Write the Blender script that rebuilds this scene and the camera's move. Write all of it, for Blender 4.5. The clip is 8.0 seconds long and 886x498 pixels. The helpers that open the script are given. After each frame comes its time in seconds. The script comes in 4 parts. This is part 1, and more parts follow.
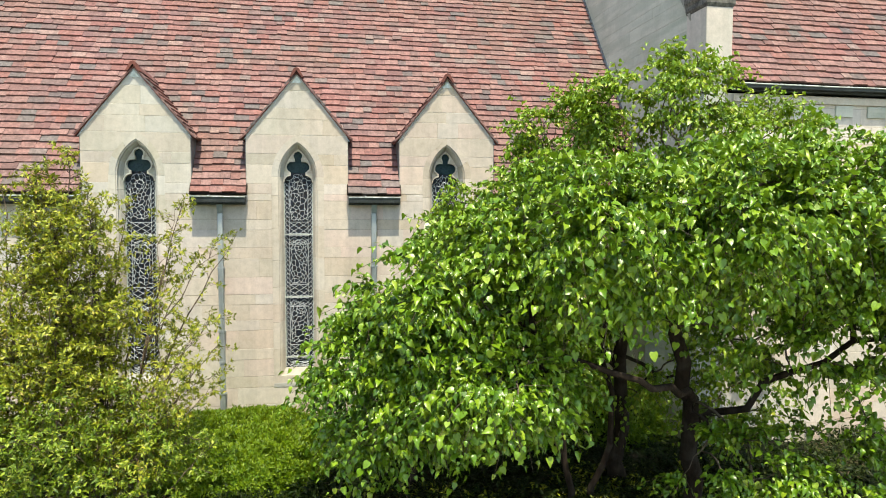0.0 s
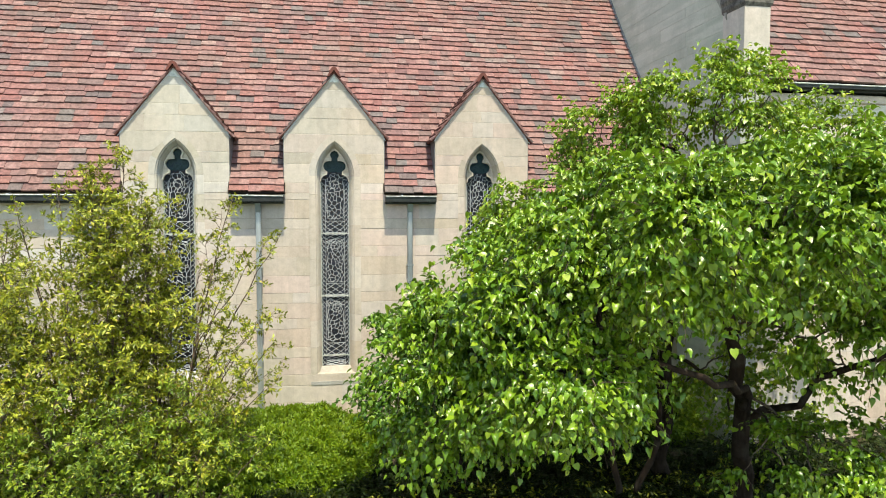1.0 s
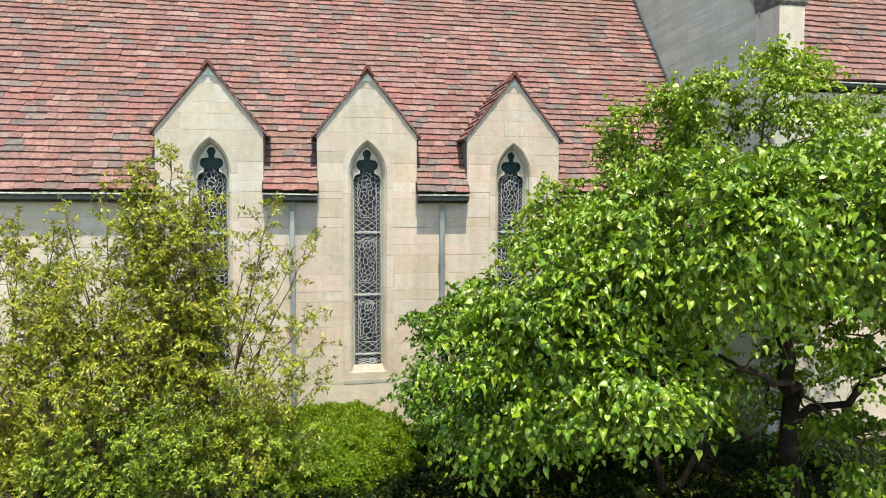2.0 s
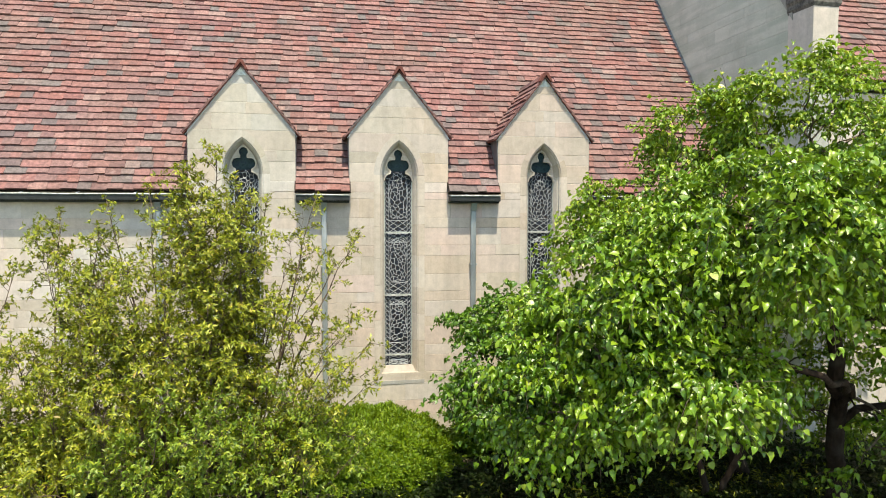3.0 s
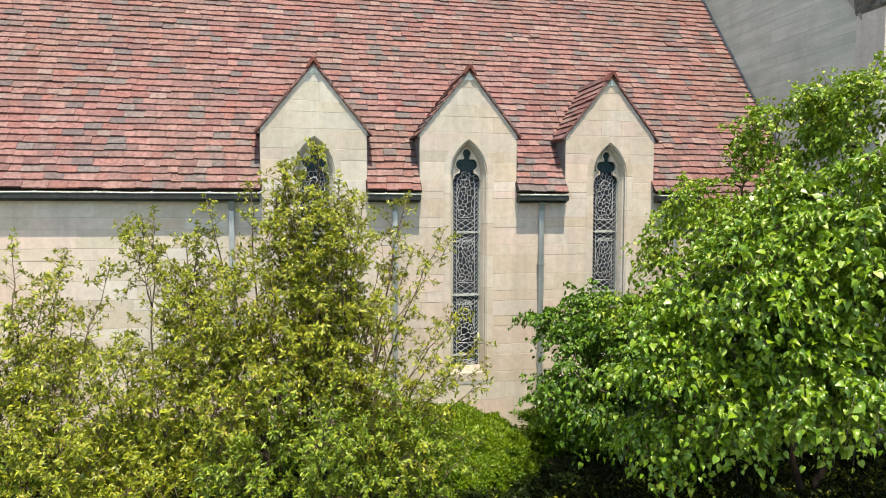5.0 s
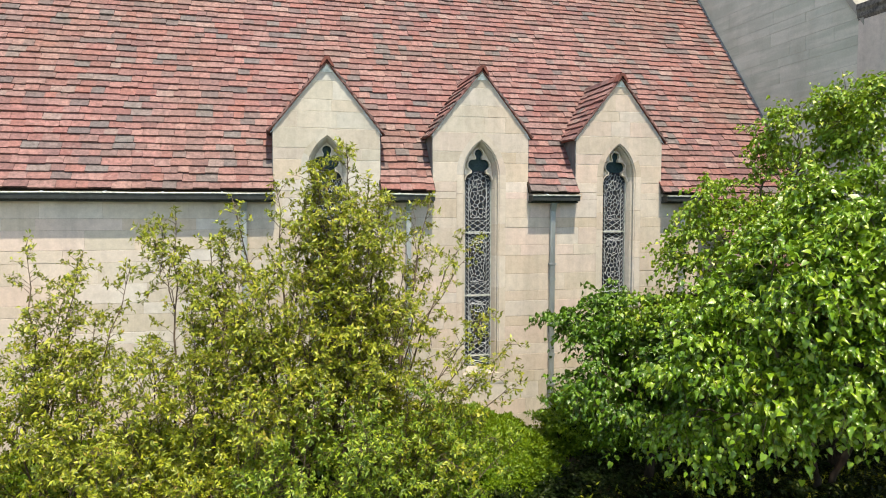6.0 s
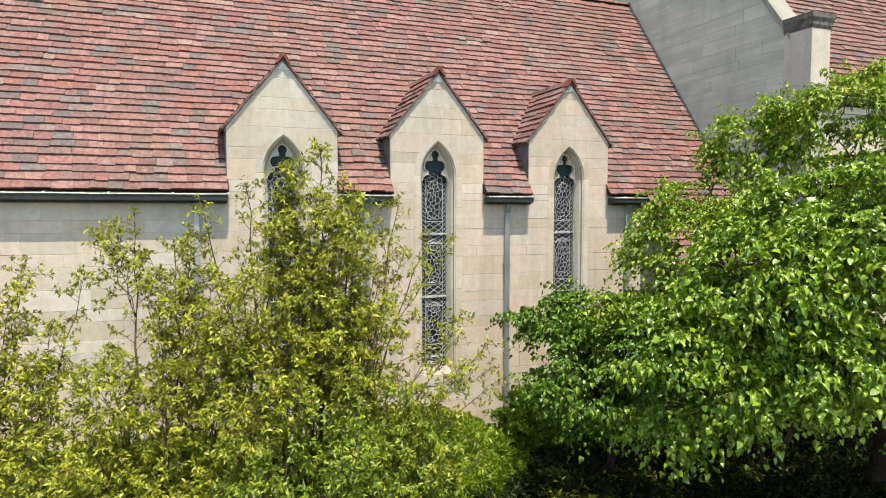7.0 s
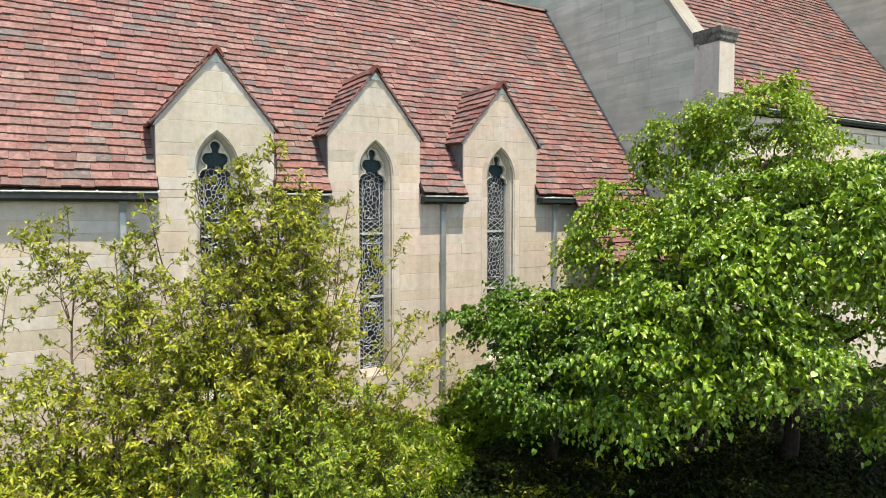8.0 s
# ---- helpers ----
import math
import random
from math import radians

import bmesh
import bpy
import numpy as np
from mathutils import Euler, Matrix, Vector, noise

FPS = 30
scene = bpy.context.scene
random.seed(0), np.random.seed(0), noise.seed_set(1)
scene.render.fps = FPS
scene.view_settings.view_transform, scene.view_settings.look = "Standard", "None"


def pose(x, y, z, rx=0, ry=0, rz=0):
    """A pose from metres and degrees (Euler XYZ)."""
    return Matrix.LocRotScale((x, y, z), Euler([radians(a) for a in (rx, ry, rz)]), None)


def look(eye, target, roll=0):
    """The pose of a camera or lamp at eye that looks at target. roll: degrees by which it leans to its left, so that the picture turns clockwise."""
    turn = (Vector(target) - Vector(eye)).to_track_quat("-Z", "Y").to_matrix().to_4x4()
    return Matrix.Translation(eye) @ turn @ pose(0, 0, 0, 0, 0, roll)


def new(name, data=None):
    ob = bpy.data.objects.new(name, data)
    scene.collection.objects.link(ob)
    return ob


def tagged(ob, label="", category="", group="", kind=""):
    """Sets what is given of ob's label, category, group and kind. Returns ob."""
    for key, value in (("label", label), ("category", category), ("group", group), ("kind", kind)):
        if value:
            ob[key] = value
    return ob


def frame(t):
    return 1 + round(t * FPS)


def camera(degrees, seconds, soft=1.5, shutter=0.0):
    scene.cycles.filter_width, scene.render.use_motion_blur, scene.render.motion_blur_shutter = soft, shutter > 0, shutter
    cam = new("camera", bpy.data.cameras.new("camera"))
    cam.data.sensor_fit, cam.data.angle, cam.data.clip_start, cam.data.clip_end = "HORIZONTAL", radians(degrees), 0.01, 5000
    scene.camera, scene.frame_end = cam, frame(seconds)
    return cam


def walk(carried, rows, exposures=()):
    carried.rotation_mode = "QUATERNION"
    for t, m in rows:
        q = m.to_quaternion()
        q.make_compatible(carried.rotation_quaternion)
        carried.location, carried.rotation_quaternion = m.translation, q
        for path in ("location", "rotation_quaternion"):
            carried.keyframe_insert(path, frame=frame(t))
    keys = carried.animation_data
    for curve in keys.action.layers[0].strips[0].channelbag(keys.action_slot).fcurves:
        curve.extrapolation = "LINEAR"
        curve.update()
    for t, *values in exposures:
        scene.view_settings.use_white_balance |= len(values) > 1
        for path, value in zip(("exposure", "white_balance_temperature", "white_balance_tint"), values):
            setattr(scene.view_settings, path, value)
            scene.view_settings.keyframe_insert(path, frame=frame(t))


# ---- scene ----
cam = camera(68.2, 8.0, soft=1.0)
METRES, EYE, TILT, LEAN, TURN = 6.0, 4.4, 0.0, 0.0, -10.3
ROWS = [
    (0.0, 0.0, 0.0, 0.0, 0.01, -3.31, -0.1),
    (0.5, -0.0607, -0.0031, -0.0007, -0.02, -3.32, -0.08),
    (1.0, -0.1186, -0.0085, -0.0018, -0.03, -3.36, -0.05),
    (1.5, -0.1758, -0.0119, -0.0063, -0.08, -3.35, -0.05),
    (3.0, -0.3432, -0.0049, -0.003, -0.5, -3.4, -0.07),
    (3.5, -0.4066, -0.0095, -0.0051, -0.59, -3.38, -0.06),
    (4.0, -0.4684, -0.0105, -0.003, -0.68, -3.42, -0.05),
    (4.5, -0.5299, -0.0018, -0.0041, -0.99, -3.37, -0.05),
    (5.0, -0.5988, 0.008, -0.0066, -1.42, -3.36, -0.05),
    (6.5, -0.7904, 0.0302, -0.0049, -6.83, -3.32, 0.0),
    (7.0, -0.8563, 0.0412, -0.003, -11.18, -3.31, -0.0),
    (7.5, -0.9231, 0.056, -0.0014, -15.71, -3.36, 0.01),
    (8.0, -0.9893, 0.0796, -0.0045, -20.38, -3.32, 0.01),
]
walk(cam, [(t, pose(0, 0, EYE, TILT, LEAN, TURN) @ pose(METRES * x, METRES * y, METRES * z, 90 + pitch, roll, yaw)) for t, x, y, z, yaw, pitch, roll in ROWS],
     exposures=[(0.0, 1.47, 7600, 5), (3.0, 1.43, 7650, 8), (8.0, 1.36, 7700, 10)])
from mathutils.geometry import delaunay_2d_cdt


# ---- world, sun, exposure ----
SUN_TO = Vector((0.012, -0.33, 0.944)).normalized()
world = bpy.data.worlds.new("sky")
scene.world = world
world.use_nodes = True
wn = world.node_tree.nodes
sky = wn.new("ShaderNodeTexSky")
sky.sky_type = "NISHITA"
sky.sun_disc = False
sky.sun_elevation = math.asin(SUN_TO.z)
sky.sun_rotation = math.atan2(SUN_TO.x, SUN_TO.y)
wn["Background"].inputs["Strength"].default_value = 0.13
world.node_tree.links.new(sky.outputs["Color"], wn["Background"].inputs["Color"])
sun_data = bpy.data.lights.new("sun", "SUN")
sun_data.energy = 2.9
sun_data.angle = radians(0.53)
sun_data.color = (1.0, 0.95, 0.87)
sun = new("sun", sun_data)
sun.matrix_world = look(SUN_TO * 60, (0, 0, 0))

# ---- materials ----


class Mat:
    """A node material with small helpers."""

    def __init__(self, name, roughness=0.8, metallic=0.0, specular=0.5):
        self.m = bpy.data.materials.new(name)
        self.m.use_nodes = True
        self.t = self.m.node_tree
        self.b = self.t.nodes["Principled BSDF"]
        self.b.inputs["Roughness"].default_value = roughness
        self.b.inputs["Metallic"].default_value = metallic
        self.b.inputs["Specular IOR Level"].default_value = specular
        self.co = self.t.nodes.new("ShaderNodeNewGeometry").outputs["Position"]

    def put(self, value, socket):
        if hasattr(value, "is_output"):
            self.t.links.new(value, socket)
        elif isinstance(value, tuple) and len(value) == 3 and socket.type == "RGBA":
            socket.default_value = (*value, 1)
        else:
            socket.default_value = value

    def noise(self, scale, detail=4.0, rough=0.6, stretch=None):
        n = self.t.nodes.new("ShaderNodeTexNoise")
        co = self.co
        if stretch:
            v = self.t.nodes.new("ShaderNodeVectorMath")
            v.operation = "MULTIPLY"
            self.put(co, v.inputs[0])
            v.inputs[1].default_value = stretch
            co = v.outputs[0]
        self.put(co, n.inputs["Vector"])
        n.inputs["Scale"].default_value = scale
        n.inputs["Detail"].default_value = detail
        n.inputs["Roughness"].default_value = rough
        return n.outputs["Fac"]

    def chance(self):
        """One random number for each separate piece."""
        a = self.t.nodes.new("ShaderNodeObjectInfo").outputs["Random"]
        b = self.t.nodes.new("ShaderNodeNewGeometry").outputs["Random Per Island"]
        return self.maths("FRACT", self.maths("ADD", self.maths("MULTIPLY", a, 3.7), self.maths("MULTIPLY", b, 5.3)))

    def island(self):
        return self.t.nodes.new("ShaderNodeNewGeometry").outputs["Random Per Island"]

    def maths(self, op, a, b=0.0):
        n = self.t.nodes.new("ShaderNodeMath")
        n.operation = op
        self.put(a, n.inputs[0])
        self.put(b, n.inputs[1])
        return n.outputs[0]

    def ramp(self, fac, stops, mode="LINEAR"):
        n = self.t.nodes.new("ShaderNodeValToRGB")
        n.color_ramp.interpolation = mode
        e = n.color_ramp.elements
        while len(e) < len(stops):
            e.new(0.5)
        for s, (p, c) in zip(e, stops):
            s.position = p
            s.color = (*c, 1) if isinstance(c, tuple) else (c, c, c, 1)
        self.put(fac, n.inputs["Fac"])
        return n.outputs["Color"]

    def mix(self, fac, a, b, mode="MIX"):
        n = self.t.nodes.new("ShaderNodeMix")
        n.data_type = "RGBA"
        n.blend_type = mode
        self.put(fac, n.inputs["Factor"])
        self.put(a, n.inputs["A"])
        self.put(b, n.inputs["B"])
        return n.outputs["Result"]

    def colour(self, c):
        self.put(c, self.b.inputs["Base Color"])
        return self

    def rough(self, r):
        self.put(r, self.b.inputs["Roughness"])
        return self

    def bump(self, height, strength=0.3, distance=0.01):
        n = self.t.nodes.new("ShaderNodeBump")
        n.inputs["Strength"].default_value = strength
        n.inputs["Distance"].default_value = distance
        self.put(height, n.inputs["Height"])
        self.t.links.new(n.outputs["Normal"], self.b.inputs["Normal"])
        return self


def limestone(name, tint, spread=1.0, soot=(0.33, 0.31, 0.25)):
    k = Mat(name, 0.85, specular=0.25)
    c = k.ramp(k.chance(), [(0.0, (0.57, 0.525, 0.43)), (0.2, (0.68, 0.64, 0.55)), (0.4, (0.62, 0.575, 0.48)), (0.52, (0.68, 0.595, 0.525)), (0.66, (0.60, 0.545, 0.43)), (0.8, (0.64, 0.62, 0.56)), (0.93, (0.70, 0.665, 0.585)), (1.0, (0.62, 0.52, 0.40))])
    c = k.mix(1.0, c, tint, "MULTIPLY")
    c = k.mix(k.ramp(k.noise(0.35, 3, 0.5), [(0.4, 0.0), (0.62, 0.8)]), c, k.mix(1.0, c, (1.06, 0.95, 0.92), "MULTIPLY"))
    stain = k.noise(1.3, 5, 0.65, (1, 1, 0.35))
    c = k.mix(k.ramp(stain, [(0.42, 0.0), (0.75, 0.42 * spread)]), c, soot)
    c = k.mix(0.55, c, k.ramp(k.noise(5, 4, 0.6, (1, 1, 0.05)), [(0.32, 0.80), (0.55, 1.0)]), "MULTIPLY")
    c = k.mix(0.55, c, k.ramp(k.noise(8, 4, 0.65), [(0.34, 0.80), (0.62, 1.04)]), "MULTIPLY")
    grain = k.noise(38, 5, 0.7)
    c = k.mix(0.5, c, k.ramp(grain, [(0.3, 0.72), (0.7, 1.0)]), "MULTIPLY")
    k.colour(c).bump(k.noise(60, 4, 0.7), 0.25, 0.004)
    return k.m


M_STONE = limestone("limestone", (0.95, 0.945, 0.955))
M_DRESSED = limestone("dressed_limestone", (0.93, 0.94, 0.95), 0.7)
M_TRACERY = limestone("carved_limestone", (1.02, 1.07, 1.08), 0.8)
# sill stone, tinted darker and cooler than the wall stone
M_SILL = limestone("sill_limestone", (0.62, 0.68, 0.74), 1.1)
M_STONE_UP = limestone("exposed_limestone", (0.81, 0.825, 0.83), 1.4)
M_COPING = limestone("coping_limestone", (0.47, 0.52, 0.54), 1.3, (0.22, 0.23, 0.22))
# weather-streaked limestone; its grey base also carries the shade of west-facing walls
k = Mat("weathered_shade_limestone", 0.88, specular=0.2)
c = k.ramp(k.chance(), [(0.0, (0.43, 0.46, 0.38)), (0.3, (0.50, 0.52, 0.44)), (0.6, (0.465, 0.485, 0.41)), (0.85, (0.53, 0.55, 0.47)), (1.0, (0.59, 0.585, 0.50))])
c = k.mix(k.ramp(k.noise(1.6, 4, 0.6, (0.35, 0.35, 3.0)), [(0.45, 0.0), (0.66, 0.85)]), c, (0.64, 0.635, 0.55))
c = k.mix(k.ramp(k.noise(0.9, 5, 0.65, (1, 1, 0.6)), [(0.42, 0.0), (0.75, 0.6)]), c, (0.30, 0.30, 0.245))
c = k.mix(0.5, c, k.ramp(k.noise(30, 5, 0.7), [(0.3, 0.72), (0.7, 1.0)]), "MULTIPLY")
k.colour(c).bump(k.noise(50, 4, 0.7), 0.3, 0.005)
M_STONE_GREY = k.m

k = Mat("mortar", 0.95, specular=0.1)
k.colour(k.ramp(k.noise(25), [(0.3, (0.31, 0.28, 0.23)), (0.7, (0.43, 0.39, 0.33))]))
M_MORTAR = k.m
k = Mat("pale_mortar", 0.95, specular=0.1)
k.colour(k.ramp(k.noise(25), [(0.3, (0.33, 0.34, 0.30)), (0.7, (0.45, 0.46, 0.41))]))
M_MORTAR_PALE = k.m
k = Mat("lime_mortar", 0.95, specular=0.1)
k.colour(k.ramp(k.noise(25), [(0.3, (0.52, 0.50, 0.44)), (0.7, (0.72, 0.70, 0.63))]))
M_MORTAR_LIME = k.m

k = Mat("clay_tile", 0.75, specular=0.3)
c = k.ramp(k.chance(), [(0.0, (0.232, 0.098, 0.094)), (0.14, (0.300, 0.150, 0.142)), (0.26, (0.170, 0.084, 0.086)), (0.40, (0.268, 0.112, 0.100)), (0.52, (0.245, 0.140, 0.138)), (0.62, (0.310, 0.172, 0.160)),
                        (0.72, (0.186, 0.098, 0.102)), (0.82, (0.222, 0.128, 0.122)), (0.90, (0.128, 0.098, 0.104)), (0.95, (0.150, 0.134, 0.138)), (1.0, (0.320, 0.205, 0.190))])
big = k.noise(0.55, 4, 0.6)
c = k.mix(k.ramp(big, [(0.4, 0.0), (0.75, 0.4)]), c, (0.19, 0.135, 0.105))
mott = k.noise(14, 5, 0.7)
c = k.mix(0.85, c, k.ramp(mott, [(0.30, 0.30), (0.62, 1.12)]), "MULTIPLY")
c = k.mix(0.6, c, k.ramp(k.noise(60, 4, 0.75), [(0.35, 0.55), (0.6, 1.05)]), "MULTIPLY")
c = k.mix(k.ramp(k.noise(7, 3, 0.6), [(0.62, 0.0), (0.8, 0.45)]), c, (0.27, 0.235, 0.21))
c = k.mix(1.0, c, (0.95, 0.97, 0.945), "MULTIPLY")
k.colour(c).rough(k.ramp(mott, [(0.3, 0.62), (0.7, 0.85)])).bump(k.noise(45, 4, 0.7), 0.5, 0.006)
M_TILE = k.m

k = Mat("roof_felt", 0.95, specular=0.1)
k.colour(k.ramp(k.noise(12), [(0.3, (0.018, 0.014, 0.012)), (0.7, (0.035, 0.028, 0.024))]))
M_FELT = k.m

k = Mat("ridge_clay", 0.75, specular=0.3)
k.colour(k.ramp(k.noise(10), [(0.3, (0.090, 0.030, 0.024)), (0.7, (0.19, 0.066, 0.050))])).bump(k.noise(40), 0.3, 0.004)
M_RIDGE = k.m

k = Mat("lead_sheet", 0.6, 0.2)
k.colour(k.ramp(k.noise(5, 5, 0.65, (1, 1, 0.5)), [(0.3, (0.075, 0.082, 0.085)), (0.7, (0.20, 0.215, 0.215))])).bump(k.noise(9), 0.3, 0.01)
M_LEAD = k.m

k = Mat("flashing", 0.5, 0.1)
k.colour(k.ramp(k.noise(16), [(0.3, (0.34, 0.40, 0.44)), (0.7, (0.62, 0.67, 0.70))]))
M_FLASH = k.m

k = Mat("gutter_copper", 0.6, 0.35)
k.colour(k.ramp(k.noise(6, 6, 0.7, (1, 1, 0.6)), [(0.32, (0.014, 0.018, 0.017)), (0.6, (0.035, 0.042, 0.04)), (0.75, (0.09, 0.115, 0.105))]))
M_GUTTER = k.m
k = Mat("gutter_lip", 0.45, 0.3)
k.colour(k.ramp(k.noise(9, 5, 0.7), [(0.3, (0.20, 0.25, 0.22)), (0.55, (0.52, 0.56, 0.52)), (0.75, (0.74, 0.76, 0.73))]))
M_LIP = k.m
k = Mat("downpipe_zinc", 0.42, 0.55)
k.colour(k.ramp(k.noise(4, 5, 0.65, (1, 1, 0.3)), [(0.3, (0.27, 0.31, 0.32)), (0.7, (0.47, 0.51, 0.52))]))
M_PIPE = k.m

k = Mat("stained_glass", 0.5, specular=0.1)
c = k.ramp(k.noise(26, 2, 0.5), [(0.3, (0.006, 0.011, 0.020)), (0.45, (0.012, 0.020, 0.040)), (0.55, (0.004, 0.010, 0.012)), (0.65, (0.022, 0.010, 0.012)), (0.75, (0.012, 0.03, 0.03))])
k.colour(c).bump(k.noise(22, 2), 0.4, 0.006)
k.b.inputs["Transmission Weight"].default_value = 0.35
M_GLASS = k.m
k = Mat("teal_glass", 0.45, specular=0.15)
k.colour(k.ramp(k.noise(18, 3, 0.6), [(0.3, (0.010, 0.026, 0.030)), (0.55, (0.022, 0.050, 0.056)), (0.7, (0.012, 0.022, 0.040))])).bump(k.noise(14, 2), 0.3, 0.006)
M_GLASS_HEAD = k.m
k = Mat("lead_came", 0.6, 0.1)
k.colour(k.ramp(k.noise(30), [(0.3, (0.34, 0.385, 0.41)), (0.7, (0.54, 0.59, 0.62))]))
M_CAME = k.m

k = Mat("bark", 0.9, specular=0.2)
bk = k.noise(22, 6, 0.7, (1, 1, 0.18))
k.colour(k.mix(k.ramp(k.noise(3.5), [(0.5, 0.0), (0.7, 0.6)]), k.ramp(bk, [(0.3, (0.010, 0.007, 0.005)), (0.7, (0.034, 0.023, 0.016))]), (0.060, 0.055, 0.045))).bump(bk, 0.8, 0.02)
M_BARK = k.m
k = Mat("twig_bark", 0.85, specular=0.2)
k.colour(k.ramp(k.noise(14), [(0.3, (0.04, 0.03, 0.02)), (0.7, (0.14, 0.115, 0.085))]))
M_TWIG = k.m
k = Mat("stem_bark", 0.85, specular=0.2)
k.colour(k.ramp(k.noise(14), [(0.3, (0.05, 0.036, 0.024)), (0.7, (0.17, 0.13, 0.095))]))
M_STEM = k.m


def leaf(name, stops, rough, through_colour, share=0.14, specular=0.45):
    """Leaf blade: glossy top, light shining through."""
    k = Mat(name, rough + 0.06, specular=specular)
    c = k.ramp(k.chance(), stops)
    c = k.mix(0.35, c, k.ramp(k.noise(3.2, 3, 0.6), [(0.35, 0.55), (0.65, 1.0)]), "MULTIPLY")
    c = k.mix(0.5, c, k.ramp(k.noise(55, 3, 0.6), [(0.35, 0.62), (0.65, 1.08)]), "MULTIPLY")
    k.colour(c).bump(k.noise(70, 3, 0.6), 0.35, 0.004)
    tr = k.t.nodes.new("ShaderNodeBsdfTranslucent")
    k.put(k.mix(0.75, c, through_colour), tr.inputs["Color"])
    add = k.t.nodes.new("ShaderNodeMixShader")
    add.inputs[0].default_value = share
    k.t.links.new(k.b.outputs[0], add.inputs[1])
    k.t.links.new(tr.outputs[0], add.inputs[2])
    k.t.links.new(add.outputs[0], k.t.nodes["Material Output"].inputs["Surface"])
    return k.m


M_HEART = leaf("heart_leaf", [(0.0, (0.052, 0.128, 0.008)), (0.2, (0.086, 0.194, 0.010)), (0.5, (0.132, 0.258, 0.012)), (0.75, (0.176, 0.300, 0.016)), (0.96, (0.222, 0.332, 0.022)), (1.0, (0.280, 0.370, 0.030))], 0.28, (0.24, 0.43, 0.03), 0.15, 0.5)
M_HEART_FAR = leaf("heart_leaf_pale", [(0.0, (0.091, 0.190, 0.012)), (0.4, (0.161, 0.289, 0.018)), (0.8, (0.251, 0.373, 0.022)), (1.0, (0.405, 0.448, 0.045))], 0.32, (0.26, 0.42, 0.03), 0.24)
M_HEART_DARK = leaf("heart_leaf_deep", [(0.0, (0.032, 0.092, 0.006)), (0.35, (0.054, 0.140, 0.008)), (0.7, (0.084, 0.186, 0.010)), (1.0, (0.124, 0.230, 0.014))], 0.34, (0.14, 0.32, 0.02), 0.16)
M_SMALL = leaf("small_leaf", [(0.0, (0.070, 0.110, 0.005)), (0.3, (0.166, 0.216, 0.010)), (0.65, (0.290, 0.335, 0.018)), (0.93, (0.405, 0.415, 0.032)), (1.0, (0.310, 0.225, 0.042))], 0.40, (0.40, 0.44, 0.02), 0.14)
M_SHRUB = leaf("shrub_leaf", [(0.0, (0.050, 0.105, 0.006)), (0.35, (0.112, 0.195, 0.010)), (0.7, (0.195, 0.290, 0.014)), (1.0, (0.330, 0.385, 0.030))], 0.42, (0.30, 0.42, 0.03), 0.13)
M_YEW = leaf("yew_needle", [(0.0, (0.056, 0.137, 0.003)), (0.5, (0.120, 0.223, 0.003)), (1.0, (0.190, 0.286, 0.005))], 0.5, (0.28, 0.36, 0.015), 0.25)
# ivy darkened almost to black: the shade under the crowns is in its colour
M_IVY = leaf("ivy_leaf_shade", [(0.0, (0.007, 0.016, 0.004)), (0.6, (0.013, 0.027, 0.005)), (1.0, (0.032, 0.047, 0.007))], 0.4, (0.06, 0.10, 0.015), 0.1, 0.12)
# near-black core colour stands for the shade deep in the hedge
k = Mat("yew_shade_core", 0.95, specular=0.1)
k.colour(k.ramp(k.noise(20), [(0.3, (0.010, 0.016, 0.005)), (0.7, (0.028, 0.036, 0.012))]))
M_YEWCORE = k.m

k = Mat("lawn_soil", 0.95, specular=0.1)
g = k.noise(1.1, 5, 0.65)
c = k.mix(k.ramp(g, [(0.42, 0.0), (0.6, 1.0)]), k.ramp(k.noise(30, 5, 0.7), [(0.3, (0.035, 0.026, 0.018)), (0.7, (0.10, 0.08, 0.055))]), k.ramp(k.noise(45, 4, 0.7), [(0.3, (0.03, 0.06, 0.012)), (0.7, (0.085, 0.125, 0.03))]))
k.colour(c).bump(k.noise(35, 5, 0.7), 0.8, 0.04)
M_GROUND = k.m
# pale surface for the added court that reflects sun onto the wall
k = Mat("bounce_concrete", 0.9, specular=0.2)
k.colour(k.mix(0.5, k.ramp(k.noise(0.8, 5), [(0.3, (0.36, 0.34, 0.30)), (0.7, (0.50, 0.48, 0.44))]), k.ramp(k.noise(60, 4, 0.7), [(0.3, 0.8), (0.7, 1.0)]), "MULTIPLY")).bump(k.noise(50), 0.3, 0.005)
M_BOUNCE_PAVING = k.m

# ---- mesh helpers ----


def mesh_from(name, verts, faces, material):
    me = bpy.data.meshes.new(name)
    me.from_pydata([tuple(v) for v in verts], [], faces)
    me.materials.append(material)
    me.update()
    return me


def part(name, data, parent, label="", kind=""):
    """Links a mesh as one object under a thing or a part."""
    ob = new(name, data)
    ob.parent = parent
    return tagged(ob, label, "", "", kind)


def thing(name, label, category, at=(0, 0, 0), group="", kind=""):
    ob = new(name)
    ob.location = at
    ob.empty_display_size = 0.2
    return tagged(ob, label, category, group, kind)


BOX = [(0, 3, 2, 1), (4, 5, 6, 7), (0, 1, 5, 4), (1, 2, 6, 5), (2, 3, 7, 6), (3, 0, 4, 7)]


